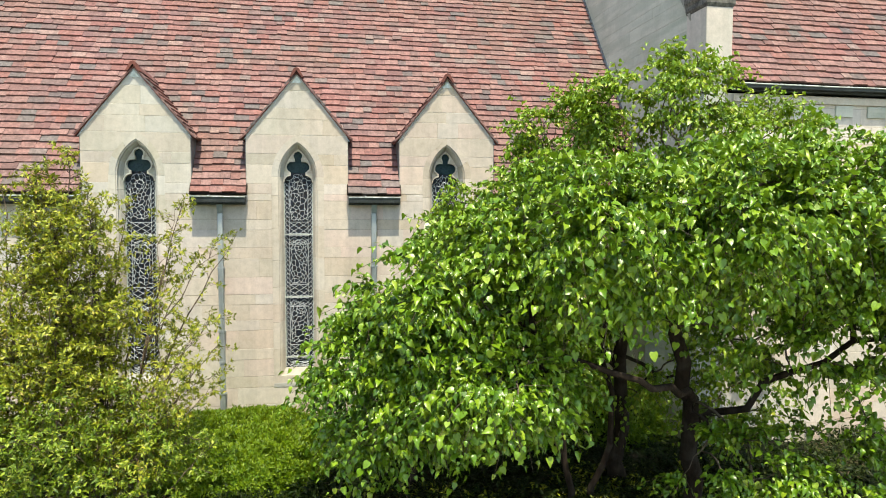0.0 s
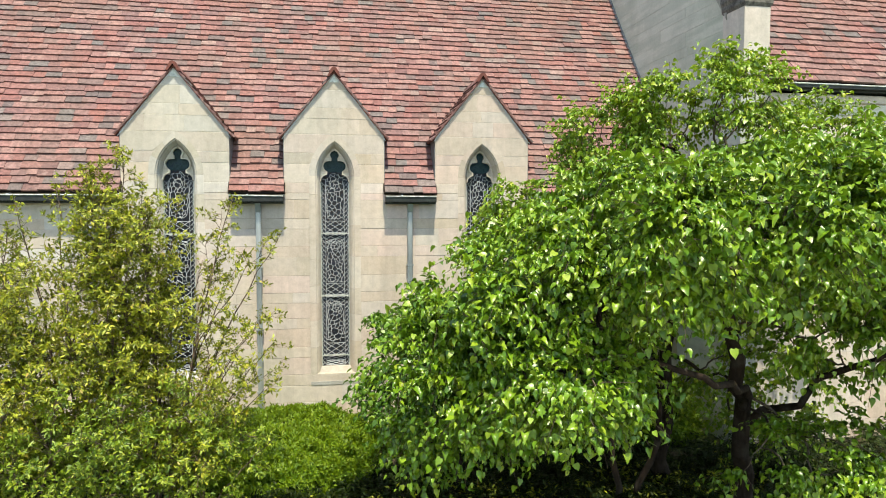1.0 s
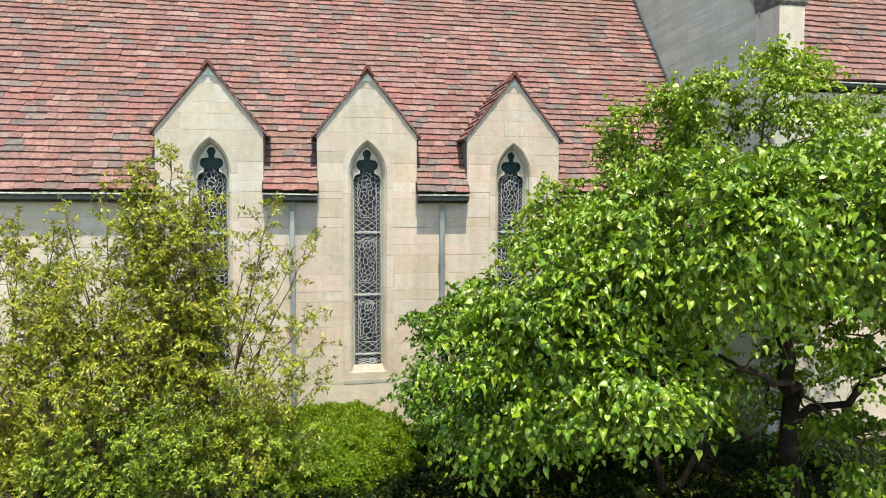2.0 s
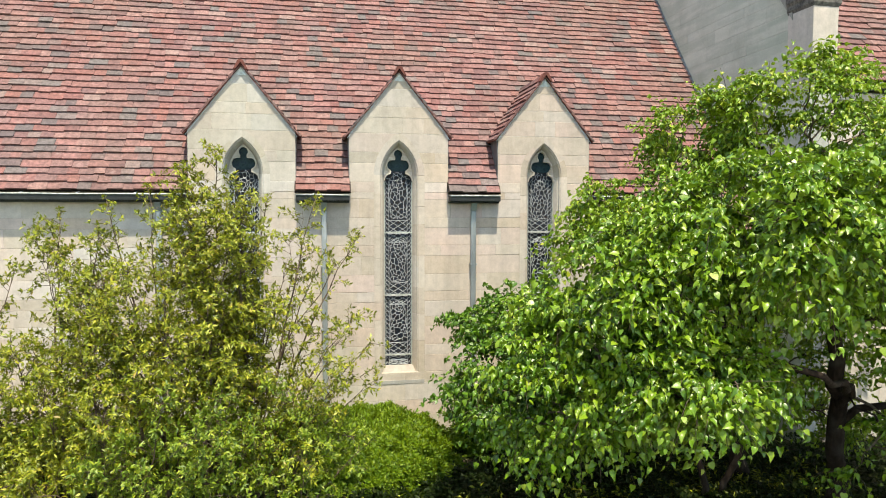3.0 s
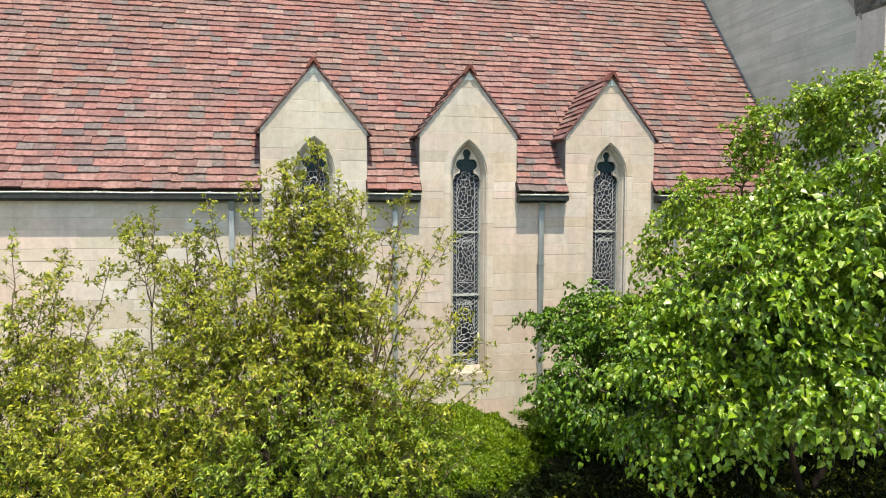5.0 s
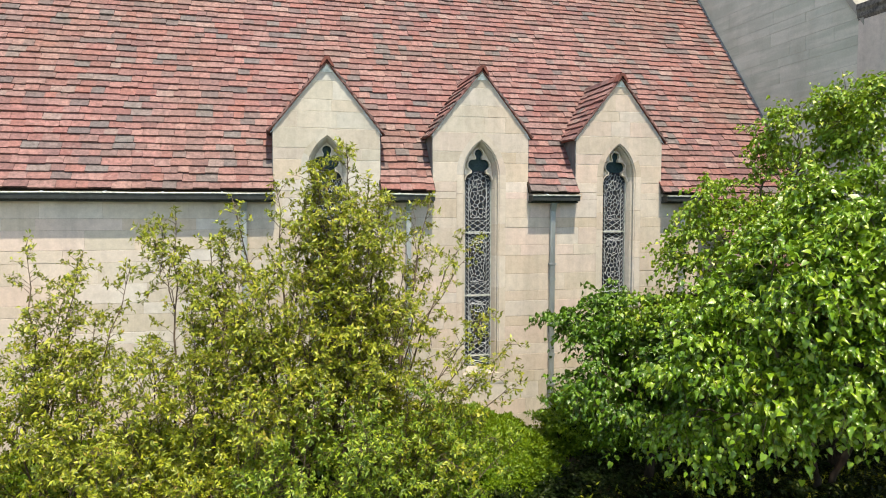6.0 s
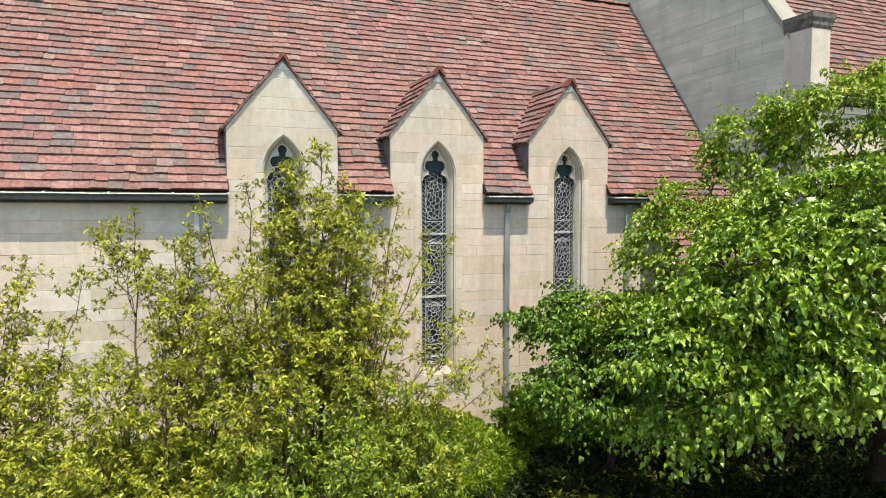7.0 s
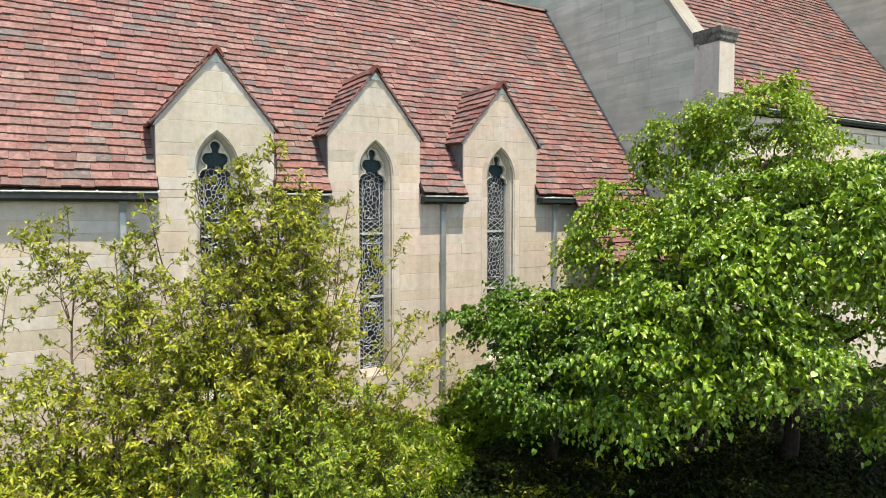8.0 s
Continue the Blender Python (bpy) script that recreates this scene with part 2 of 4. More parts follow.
class Build:
    """Collects boxes, prisms and tubes into one mesh."""

    def __init__(self):
        self.v, self.f = [], []

    def add(self, verts, faces):
        n = len(self.v)
        self.v += [tuple(p) for p in verts]
        self.f += [tuple(i + n for i in q) for q in faces]
        return self

    def box(self, x0, x1, y0, y1, z0, z1):
        return self.add([(x0, y0, z0), (x1, y0, z0), (x1, y1, z0), (x0, y1, z0), (x0, y0, z1), (x1, y0, z1), (x1, y1, z1), (x0, y1, z1)], BOX)

    def hull(self, a, b):
        """Two rings of equal length, joined and capped."""
        n = len(a)
        f = [tuple(reversed(range(n))), tuple(range(n, 2 * n))]
        f += [(i, (i + 1) % n, n + (i + 1) % n, n + i) for i in range(n)]
        return self.add(list(a) + list(b), f)

    def tube(self, pts, radii, sides=6):
        pts = [Vector(p) for p in pts]
        n0 = len(self.v)
        for i, p in enumerate(pts):
            d = (pts[min(i + 1, len(pts) - 1)] - pts[max(i - 1, 0)]).normalized()
            u = d.cross(Vector((0.31, 0.95, 0.1)))
            u = (u if u.length > 0.05 else d.cross(Vector((1, 0, 0)))).normalized()
            w = d.cross(u)
            for j in range(sides):
                a = 2 * math.pi * j / sides
                self.v.append(tuple(p + (u * math.cos(a) + w * math.sin(a)) * radii[i]))
        for i in range(len(pts) - 1):
            for j in range(sides):
                a, b = n0 + i * sides + j, n0 + i * sides + (j + 1) % sides
                self.f.append((a, b, b + sides, a + sides))
        self.f.append(tuple(reversed(range(n0, n0 + sides))))
        m = len(self.v)
        self.f.append(tuple(range(m - sides, m)))
        return self

    def mesh(self, name, material, smooth=False):
        me = mesh_from(name, self.v, self.f, material)
        if smooth:
            me.polygons.foreach_set("use_smooth", [True] * len(me.polygons))
        return me


def bevelled(me, width):
    bm = bmesh.new()
    bm.from_mesh(me)
    bmesh.ops.bevel(bm, geom=list(bm.edges), offset=width, segments=1, affect="EDGES")
    bm.to_mesh(me)
    bm.free()
    return me

# ---- ground ----
gv, gf = [], []
steps = [-400, -120, -40, -15, -9, -6, -3, 0, 3, 6, 9, 13, 25, 60, 150, 400]
for j, y in enumerate(steps):
    for i, x in enumerate(steps):
        gv.append((x, y, 0.05 * noise.noise(Vector((x * 0.3, y * 0.3, 0))) if abs(x) < 30 and abs(y) < 30 else 0.0))
for j in range(len(steps) - 1):
    for i in range(len(steps) - 1):
        a = j * len(steps) + i
        gf.append((a, a + 1, a + 1 + len(steps), a + len(steps)))
ground = tagged(new("ground", mesh_from("ground", gv, gf, M_GROUND)), "shaded brown soil and thin green grass round the church", "ground", kind="structure")

# added slabs, out of view, brightening the shaded wall by bounce
paving = Build()
for i in range(-12, 12):
    for j in range(-9, 3):
        paving.box(i * 1.5 + 0.006, i * 1.5 + 1.494, j * 1.5 - 0.3, j * 1.5 + 1.188, -0.1, 0.07)
tagged(new("pavement", paving.mesh("pavement", M_BOUNCE_PAVING)), "unseen pale slab court, added to bounce light onto the church wall", "pavement", kind="structure")

# ---- numbers of the church ----
FACE = 12.9                       # front face of the long wall
PITCH = 1.355                     # rise of the roofs over their run
EAVE_Y, EAVE_Z = 12.75, 4.72
RIDGE_Y, RIDGE_Z = 16.77, 10.17
X_WEST, X_WING = -13.0, 6.76
BAYS = (-3.385, -0.49, 2.42)      # the three windows with their gablets
HALF, SHOULDER, APEX = 0.95, 5.84, 7.01
SPRING, HEAD_C, HEAD_R, JAMB = 5.05, 0.42, 0.79, 0.37
GLASS_Z = 1.31
CATSLIDE = 4.28                   # east of here the roof runs on lower down


def head_half(z, grow):
    """Half the width of the pointed window at height z, its outline moved out by grow."""
    if z <= SPRING:
        return JAMB + grow
    r = HEAD_R + grow
    q = r * r - (z - SPRING) ** 2
    return max(0.0, math.sqrt(q) - HEAD_C) if q > 0 else 0.0


def gable_half(z):
    return HALF if z <= SHOULDER else max(0.0, HALF * (APEX - z) / (APEX - SHOULDER))


# ---- coursed stone ----


def courses(z0, z1, rng):
    out = [z0]
    last = 0.0
    while out[-1] < z1 - 0.12:
        h = rng.choice([h for h in (0.195, 0.205, 0.30, 0.335, 0.36) if abs(h - last) > 0.02])
        last = h
        out.append(min(z1, out[-1] + h))
    out[-1] = z1
    return out


def stones(rows, spans, rng, fine_above=99.0):
    """Stone outlines row by row: four (u, z) corners each. spans(z0, z1) gives (left at z0, left at z1, right at z0, right at z1)."""
    out, beds = [], []
    for z0, z1 in zip(rows, rows[1:]):
        short, long = (0.28, 0.85) if z0 > fine_above else (0.45, 1.35)
        for l0, l1, r0, r1 in spans(z0, z1):
            beds.append(((l0, z0), (r0, z0), (r1, z1), (l1, z1)))
            lo, hi = max(l0, l1), min(r0, r1)
            cuts = []
            u = lo + rng.uniform(short * 0.5, long)
            while u < hi - short * 0.5:
                cuts.append(u)
                u += rng.uniform(short, long)
            a0, a1 = l0, l1
            for cut in cuts + [None]:
                b0, b1 = (r0, r1) if cut is None else (cut, cut)
                g, h = rng.choice((0.0003, 0.0006, 0.0018)), rng.uniform(0.0008, 0.0062)
                out.append(((a0 + g, z0 + h), (b0 - g, z0 + h), (b1 - g, z1 - 0.0015), (a1 + g, z1 - 0.0015)))
                a0 = a1 = cut
    return out, beds


def stone_rings(q, place, rng):
    """Back and front outline of one stone; the front is set in a little and stands proud."""
    cx = sum(p[0] for p in q) / 4
    cz = sum(p[1] for p in q) / 4
    proud = rng.uniform(0.004, 0.008)
    back = [place(u, z, 0.03) for u, z in q]
    mid = [place(u, z, -proud + 0.003) for u, z in q]
    front = [place(u - math.copysign(min(0.001, abs(u - cx)), u - cx), z - math.copysign(0.003, z - cz), -proud) for u, z in q]
    return back, mid, front


def stone_mesh(q, place, rng, build):
    a, b, c = stone_rings(q, place, rng)
    f = [(8, 9, 10, 11)] + [(i, (i + 1) % 4, 4 + (i + 1) % 4, 4 + i) for i in range(4)] + [(4 + i, 4 + (i + 1) % 4, 8 + (i + 1) % 4, 8 + i) for i in range(4)]
    return build.add(a + b + c, f)


LATE_STONES = []


def ashlar_wall(name, label, rows, spans, place, thick, material, seed, single=None, limit=0, mortar=None, fine_above=99.0):
    """A wall of mortar bedding with stones on it. single(u, z): which stones become pieces of their own."""
    rng = random.Random(seed)
    quads, beds = stones(rows, spans, rng, fine_above)
    core = Build()
    for q in beds:
        core.hull([place(u, z, 0.0) for u, z in q], [place(u, z, thick) for u, z in q])
    body = core.mesh(name, mortar or M_MORTAR)
    body.materials.append(M_MORTAR_LIME)
    for p in body.polygons:
        p.material_index = int(p.center.z > fine_above)
    wall = tagged(new(name, body), label, "wall", kind="structure")
    LATE_STONES.append((wall, quads, place, material, rng, single, limit))
    return wall


def front_place(u, z, d):
    return (u, FACE + d, z)


def front_spans(z0, z1):
    zm = 0.5 * (z0 + z1)
    if zm < EAVE_Z:
        blocks = [(X_WEST, X_WEST, X_WING, X_WING)]
    else:
        blocks = [(b - gable_half(z0), b - gable_half(z1), b + gable_half(z0), b + gable_half(z1)) for b in BAYS]
    for b in BAYS:
        if zm > GLASS_Z - 0.1:
            h0, h1 = head_half(z0, 0.12), head_half(z1, 0.12)
            if h0 <= 0.12:
                continue
            cut = []
            for l0, l1, r0, r1 in blocks:
                if l0 < b - h0 and r0 > b + h0:
                    cut += [(l0, l1, b - h0, b - h1), (b + h0, b + h1, r0, r1)]
                else:
                    cut.append((l0, l1, r0, r1))
            blocks = cut
    return blocks


rng = random.Random(5)
front_rows = courses(0.0, GLASS_Z - 0.1, rng) + courses(GLASS_Z - 0.1, EAVE_Z, rng)[1:] + courses(EAVE_Z, SHOULDER, rng)[1:] + courses(SHOULDER, APEX - 0.02, rng)[1:]
wall_front = ashlar_wall("wall_front", "cream limestone ashlar wall with thin joints", front_rows, front_spans, front_place, 0.45, M_STONE, 11,
                         lambda u, z: -2.4 < u < 4.4 and z > 0.7, 290, None, 5.0)

# ---- the windows ----
SECTION = [(0.12, -0.0065), (0.0, -0.0065), (-0.012, 0.012), (-0.03, 0.02), (-0.03, 0.075), (-0.055, 0.10), (-0.095, 0.19), (-0.095, 0.40), (0.12, 0.40)]


def head_point(grow, s, side):
    r = HEAD_R + grow
    th = s * math.acos(HEAD_C / r)
    return side * (r * math.cos(th) - HEAD_C), SPRING + r * math.sin(th)


def light_half(z, grow=0.0):
    """Half the width of the cusped opening in the window head."""
    if z < 4.95:
        return 0.262 + grow
    best = 0.142 + grow if z < 5.2 else 0.060 + grow if z < 5.45 else 0.0
    for cx, cz, r in ((0.135, 4.955, 0.128), (0.112, 5.25, 0.103), (0.0, 5.465, 0.083)):
        q = (r + grow) ** 2 - (z - cz) ** 2
        if q > 0:
            best = max(best, cx + math.sqrt(q))
    return min(best, 0.262 + grow)


def came_strip(build, a, b, w, y):
    a, b = Vector((a[0], 0, a[1])), Vector((b[0], 0, b[1]))
    d = b - a
    if d.length < 0.004:
        return
    n = Vector((d.z, 0, -d.x)).normalized() * w * 0.5
    build.add([(a + n) + Vector((0, y, 0)), (b + n) + Vector((0, y, 0)), (b - n) + Vector((0, y, 0)), (a - n) + Vector((0, y, 0)),
               a + Vector((0, y - 0.006, 0)), b + Vector((0, y - 0.006, 0))], [(0, 1, 5, 4), (4, 5, 2, 3)])


def lancet(name, x, seed):
    rng = random.Random(seed)
    win = thing(name, "tall pointed leaded window with trefoil head in limestone", "window", (x, FACE, 0), kind="structure")
    for side in (-1, 1):
        z = GLASS_Z - 0.1
        while z < SPRING - 0.02:
            z2 = min(SPRING, z + rng.choice((0.34, 0.52, 0.62)))
            if SPRING - z2 < 0.2:
                z2 = SPRING
            ring = [[(side * (JAMB + g), d, zz) for g, d in SECTION] for zz in (z + 0.002, z2 - 0.002)]
            if side > 0:
                ring.reverse()
            part("jamb_stone", Build().hull(*ring).mesh("jamb_stone", M_DRESSED), win)
            z = z2
        cuts = (0.0, 0.36, 0.70, 1.0)
        for s0, s1 in zip(cuts, cuts[1:]):
            b = Build()
            n = 5
            rings = []
            for i in range(n + 1):
                s = s0 + 0.0012 + (s1 - s0 - 0.0024 * (s1 < 1)) * i / n
                rings.append([(*head_point(g, min(s, 1.0), side)[:1], d, head_point(g, min(s, 1.0), side)[1]) for g, d in SECTION])
            m = len(SECTION)
            verts = [p for r in rings for p in r]
            faces = [(i * m + j, i * m + (j + 1) % m, (i + 1) * m + (j + 1) % m, (i + 1) * m + j) for i in range(n) for j in range(m)]
            faces += [tuple(range(m)), tuple(range(n * m, (n + 1) * m))]
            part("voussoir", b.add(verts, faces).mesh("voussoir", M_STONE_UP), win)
    # cusped stone in the head
    b = Build()
    zs = [4.955 + 0.01 * i for i in range(72)]
    for z0, z1 in zip(zs, zs[1:]):
        for side in (-1, 1):
            a0, a1 = light_half(z0), light_half(z1)
            e0, e1 = head_half(z0, -0.07), head_half(z1, -0.07)
            if e0 <= 0 or (e0 <= a0 and e1 <= a1):
                continue
            e0, e1 = max(e0, a0 + 0.001), max(e1, a1 + 0.001)
            m0, m1 = min(e0, max(a0 + 0.001, light_half(z0, 0.022))), min(e1, max(a1 + 0.001, light_half(z1, 0.022)))
            for p0, p1, q0, q1, front in ((a0, a1, m0, m1, 0.15), (m0, m1, e0, e1, 0.19)):
                if q0 - p0 > 0.0005 or q1 - p1 > 0.0005:
                    b.hull([(side * p0, front, z0), (side * q0, front, z0), (side * q1, front, z1), (side * p1, front, z1)],
                           [(side * p0, 0.235, z0), (side * q0, 0.235, z0), (side * q1, 0.235, z1), (side * p1, 0.235, z1)])
    part("tracery", b.mesh("tracery", M_TRACERY), win, "carved trefoil cusps of pale limestone")
    # sill
    s = Build().hull([(-0.485, -0.012, 0.99), (0.485, -0.012, 0.99), (0.485, 0.40, 0.99), (-0.485, 0.40, 0.99)],
                     [(-0.485, -0.012, 1.06), (0.485, -0.012, 1.06), (0.485, 0.40, 1.06), (-0.485, 0.40, 1.06)])
    s.hull([(-0.44, -0.008, 1.06), (0.44, -0.008, 1.06), (0.44, 0.40, 1.06), (-0.44, 0.40, 1.06)],
           [(-0.285, 0.17, 1.31), (0.285, 0.17, 1.31), (0.285, 0.40, 1.31), (-0.285, 0.40, 1.31)])
    part("window_sill", s.mesh("sill", M_SILL), win, "sloping limestone sill")
    # glass in four lights
    bars = (1.52, 2.71, 3.94)
    edges = (GLASS_Z,) + bars + (5.14, 5.60)
    for z0, z1 in zip(edges, edges[1:]):
        part("pane", Build().box(-0.285, 0.285, 0.245, 0.252, z0, z1).mesh("pane", M_GLASS if z1 < 5.5 else M_GLASS_HEAD), win, "dark stained glass" if z1 < 5.5 else "dark teal glass in the trefoil head")
    for z in bars:
        part("saddle_bar", Build().box(-0.275, 0.275, 0.205, 0.222, z - 0.011, z + 0.011).mesh("saddle_bar", M_LIP), win, "pale metal bar across the glass")
    for sx in (-1, 1):
        part("edge_strip", Build().box(sx * 0.267 - 0.008, sx * 0.267 + 0.008, 0.215, 0.24, GLASS_Z, 4.93).mesh("edge_strip", M_LIP), win, "pale metal strip at the glass edge")
    # lead net
    y = 0.240
    c = Build()
    w = 0.0092
    bw = 0.078
    z = GLASS_Z + 0.02
    k = 0
    while z < 4.86:                            # chevron borders
        for sx in (-1, 1):
            xo, xi, xm = sx * 0.258, sx * (0.258 - bw), sx * (0.258 - 0.5 * bw)
            came_strip(c, (xo, z), (xm, z + 0.043), w, y)
            came_strip(c, (xm, z + 0.043), (xo, z + 0.086), w, y)
            came_strip(c, (xm, z + 0.043), (xi, z), w, y)
            came_strip(c, (xi, z), (xi, z + 0.086), w, y)
        z += 0.086
    half = 0.258 - bw

    def net(z0, z1, wide):
        """Uneven six-sided pieces of glass."""
        pts = []
        n = int((z1 - z0) * 0.4 / 0.0022)
        for i in range(n * 3):
            zz = rng.uniform(z0, z1)
            q = Vector((rng.uniform(-1, 1) * wide(zz), zz))
            gap = rng.uniform(0.058, 0.105)
            lean = rng.choice((0.7, 2.0, 3.6))
            if all((q.x - o.x) ** 2 * lean + (q.y - o.y) ** 2 > gap * gap for o in pts):
                pts.append(q)
        vs, es, fs = delaunay_2d_cdt(pts, [], [], 0, 1e-6)[:3]
        share = {}
        for k, f in enumerate(fs):
            for i in range(len(f)):
                e = tuple(sorted((f[i], f[i - 1])))
                share.setdefault(e, []).append(k)
        mids = [sum((vs[i] for i in f), Vector((0, 0))) / len(f) + Vector((rng.gauss(0, 0.009), rng.gauss(0, 0.012))) for f in fs]
        for e, k in share.items():
            if len(k) == 2:
                came_strip(c, mids[k[0]], mids[k[1]], w, y)
            else:
                m = (vs[e[0]] + vs[e[1]]) / 2
                out = m if abs(m.x) < 0.6 * half else Vector((math.copysign(wide(m.y), m.x), m.y))
                came_strip(c, mids[k[0]], out, w, y)

    def ring(cx, cz, r):
        p = [(cx + r * math.cos(k * math.pi / 6), cz + r * math.sin(k * math.pi / 6)) for k in range(13)]
        for q0, q1 in zip(p, p[1:]):
            came_strip(c, q0, q1, w, y - 0.0015)

    def lattice(z0, z1):
        """Crossed diagonals with a lozenge in the middle."""
        zm = 0.5 * (z0 + z1)
        for sx in (-1, 1):
            came_strip(c, (sx * half, z0), (-sx * half, z1), w, y - 0.001)
            came_strip(c, (sx * half, zm), (0, z1), w, y - 0.001)
            came_strip(c, (sx * half, zm), (0, z0), w, y - 0.001)
            came_strip(c, (sx * half, z0 + 0.006), (0, z0 + 0.006), w, y - 0.001)
            came_strip(c, (sx * half, z1), (0, z1), w, y - 0.001)

    lattice(GLASS_Z + 0.01, 1.41)
    lattice(1.41, 1.51)
    for z0, z1 in ((1.52, 2.71), (2.71, 3.94), (3.94, 5.14)):
        lattice(z0 + 0.01, z0 + 0.24)
        net(z0 + 0.25, z1 - 0.09 if z1 < 4 else z1, lambda zz: half if zz < 4.86 else light_half(zz) - 0.02)
        ring(rng.uniform(-0.02, 0.02), z1 - 0.25, 0.085)
        if z1 < 4:
            lattice(z1 - 0.20, z1 - 0.02)
    part("lead_net", c.mesh("lead_net", M_CAME), win, "pale lead cames in an irregular net", "stuff")
    return win


for i, x in enumerate(BAYS):
    lancet("window_%d" % (i + 1), x, 40 + i)

# ---- tiled roofs ----
LATE_TILES = []
EXPOSE, TILE_LONG = 0.166, 0.245
TILE_WIDTHS = (0.18, 0.22, 0.26, 0.30, 0.35)


def tile_verts(w):
    g = 0.0016
    return [(g, 0, 0.020), (w - g, 0, 0.020), (w - g, TILE_LONG, -0.004), (g, TILE_LONG, -0.004), (g, 0, 0.054), (w - g, 0, 0.054), (w - g, TILE_LONG, 0.012), (g, TILE_LONG, 0.012)]


TILE_MESHES = {}


def tile_mesh(w):
    if w not in TILE_MESHES:
        TILE_MESHES[w] = mesh_from("tile", tile_verts(w), BOX, M_TILE)
    return TILE_MESHES[w]


def tile_field(owner, origin, along, up, rows, spans, seed, single=None, limit=0, first=0):
    """Tiles in courses on the plane through origin. spans(v) gives the stretches along a course at the slope distance v."""
    rng = random.Random(seed)
    along, up = Vector(along).normalized(), Vector(up).normalized()
    nrm = along.cross(up)
    joined = Build()
    made = 0
    for r in range(first, rows):
        v = r * EXPOSE
        sag = rng.uniform(-0.006, 0.006)
        turn = rng.uniform(0, 6.28)
        for u0, u1 in spans(v):
            u = u0 - (rng.uniform(0, 0.12) if u1 - u0 > 3 else 0)
            while u < u1 - 0.03:
                w = rng.choice(TILE_WIDTHS)
                if u + w > u1 - 0.07:
                    w = u1 - u
                m = Matrix((along, up, nrm)).transposed().to_4x4()
                lift = rng.uniform(-0.003, 0.005) + (rng.random() < 0.03) * 0.008
                m.translation = Vector(origin) + along * u + up * (v + sag + 0.009 * math.sin(u * 0.8 + turn) + rng.uniform(-0.015, 0.015)) + nrm * lift
                m = m @ pose(0, 0, 0, rng.uniform(-0.6, 0.6), rng.uniform(-0.8, 0.8), rng.uniform(-0.7, 0.7))
                if single and made < limit and w in TILE_WIDTHS and single(u, v):
                    LATE_TILES.append((owner, w, m))
                    made += 1
                else:
                    joined.add([m @ Vector(p) for p in tile_verts(w)], BOX)
                u += w
    part("tiles", joined.mesh("tiles", M_TILE), owner, "weathered red and grey clay tiles", "stuff")


UP = Vector((0, 1, PITCH)).normalized()
SLOPE = 1 / UP.y                  # slope length over run
main_roof_rows = int((RIDGE_Y - EAVE_Y) * SLOPE / EXPOSE)


def main_spans(v):
    z = EAVE_Z + v * UP.z
    if v < 0:
        return [(CATSLIDE, X_WING)]
    out, u = [], X_WEST
    for b in BAYS:
        h = HALF if z + 0.1 < SHOULDER else gable_half(z + 0.12)
        if h <= 0.03:
            continue
        out.append((u, b - h))
        u = b + h
    return out + [(u, X_WING)]


roof_main = thing("roof_main", "steep roof of weathered red clay tiles", "roof", (0, 0, 0), kind="structure")


def roof_deck(points, owner):
    a = [Vector(p) for p in points]
    n = (a[1] - a[0]).cross(a[2] - a[0]).normalized() * 0.04
    part("deck", Build().hull([p - n for p in a], a).mesh("deck", M_FELT), owner)


xs = [X_WEST] + [q for b in BAYS for q in (b - HALF + 0.02, b + HALF - 0.02)] + [X_WING]
for i in range(0, len(xs), 2):
    roof_deck([(xs[i], EAVE_Y, EAVE_Z), (xs[i + 1], EAVE_Y, EAVE_Z), (xs[i + 1], EAVE_Y + 0.83, EAVE_Z + 0.83 * PITCH), (xs[i], EAVE_Y + 0.83, EAVE_Z + 0.83 * PITCH)], roof_main)
roof_deck([(X_WEST, EAVE_Y + 0.83, EAVE_Z + 0.83 * PITCH), (X_WING, EAVE_Y + 0.83, EAVE_Z + 0.83 * PITCH), (X_WING, RIDGE_Y, RIDGE_Z), (X_WEST, RIDGE_Y, RIDGE_Z)], roof_main)
LOW = 11
roof_deck([(CATSLIDE, EAVE_Y - LOW * EXPOSE * UP.y, EAVE_Z - LOW * EXPOSE * UP.z), (X_WING, EAVE_Y - LOW * EXPOSE * UP.y, EAVE_Z - LOW * EXPOSE * UP.z), (X_WING, EAVE_Y, EAVE_Z), (CATSLIDE, EAVE_Y, EAVE_Z)], roof_main)
back_y = 2 * RIDGE_Y - EAVE_Y
roof_deck([(X_WING, back_y, EAVE_Z), (X_WEST, back_y, EAVE_Z), (X_WEST, RIDGE_Y, RIDGE_Z), (X_WING, RIDGE_Y, RIDGE_Z)], roof_main)
tile_field(roof_main, (0, EAVE_Y, EAVE_Z), (1, 0, 0), UP, main_roof_rows, main_spans, 21, lambda u, v: v < 1.8 and -7.5 < u < 6.0, 300, -LOW)
# ridge cappings
b = X_WEST
rng = random.Random(3)
while b < X_WING - 0.1:
    n = min(0.4, X_WING - b)
    arc = [(0.10 * math.cos(math.pi * i / 6), 0.075 * math.sin(math.pi * i / 6)) for i in range(7)]
    dz = rng.uniform(0, 0.008)
    ring = [[(xx, RIDGE_Y + p * k, RIDGE_Z - 0.01 + q * k + dz) for p, q in arc] for xx, k in ((b, 1.0), (b + n - 0.004, 1.08))]
    part("ridge_tile", Build().hull(*ring).mesh("ridge_tile", M_TILE), roof_main)
    b += n
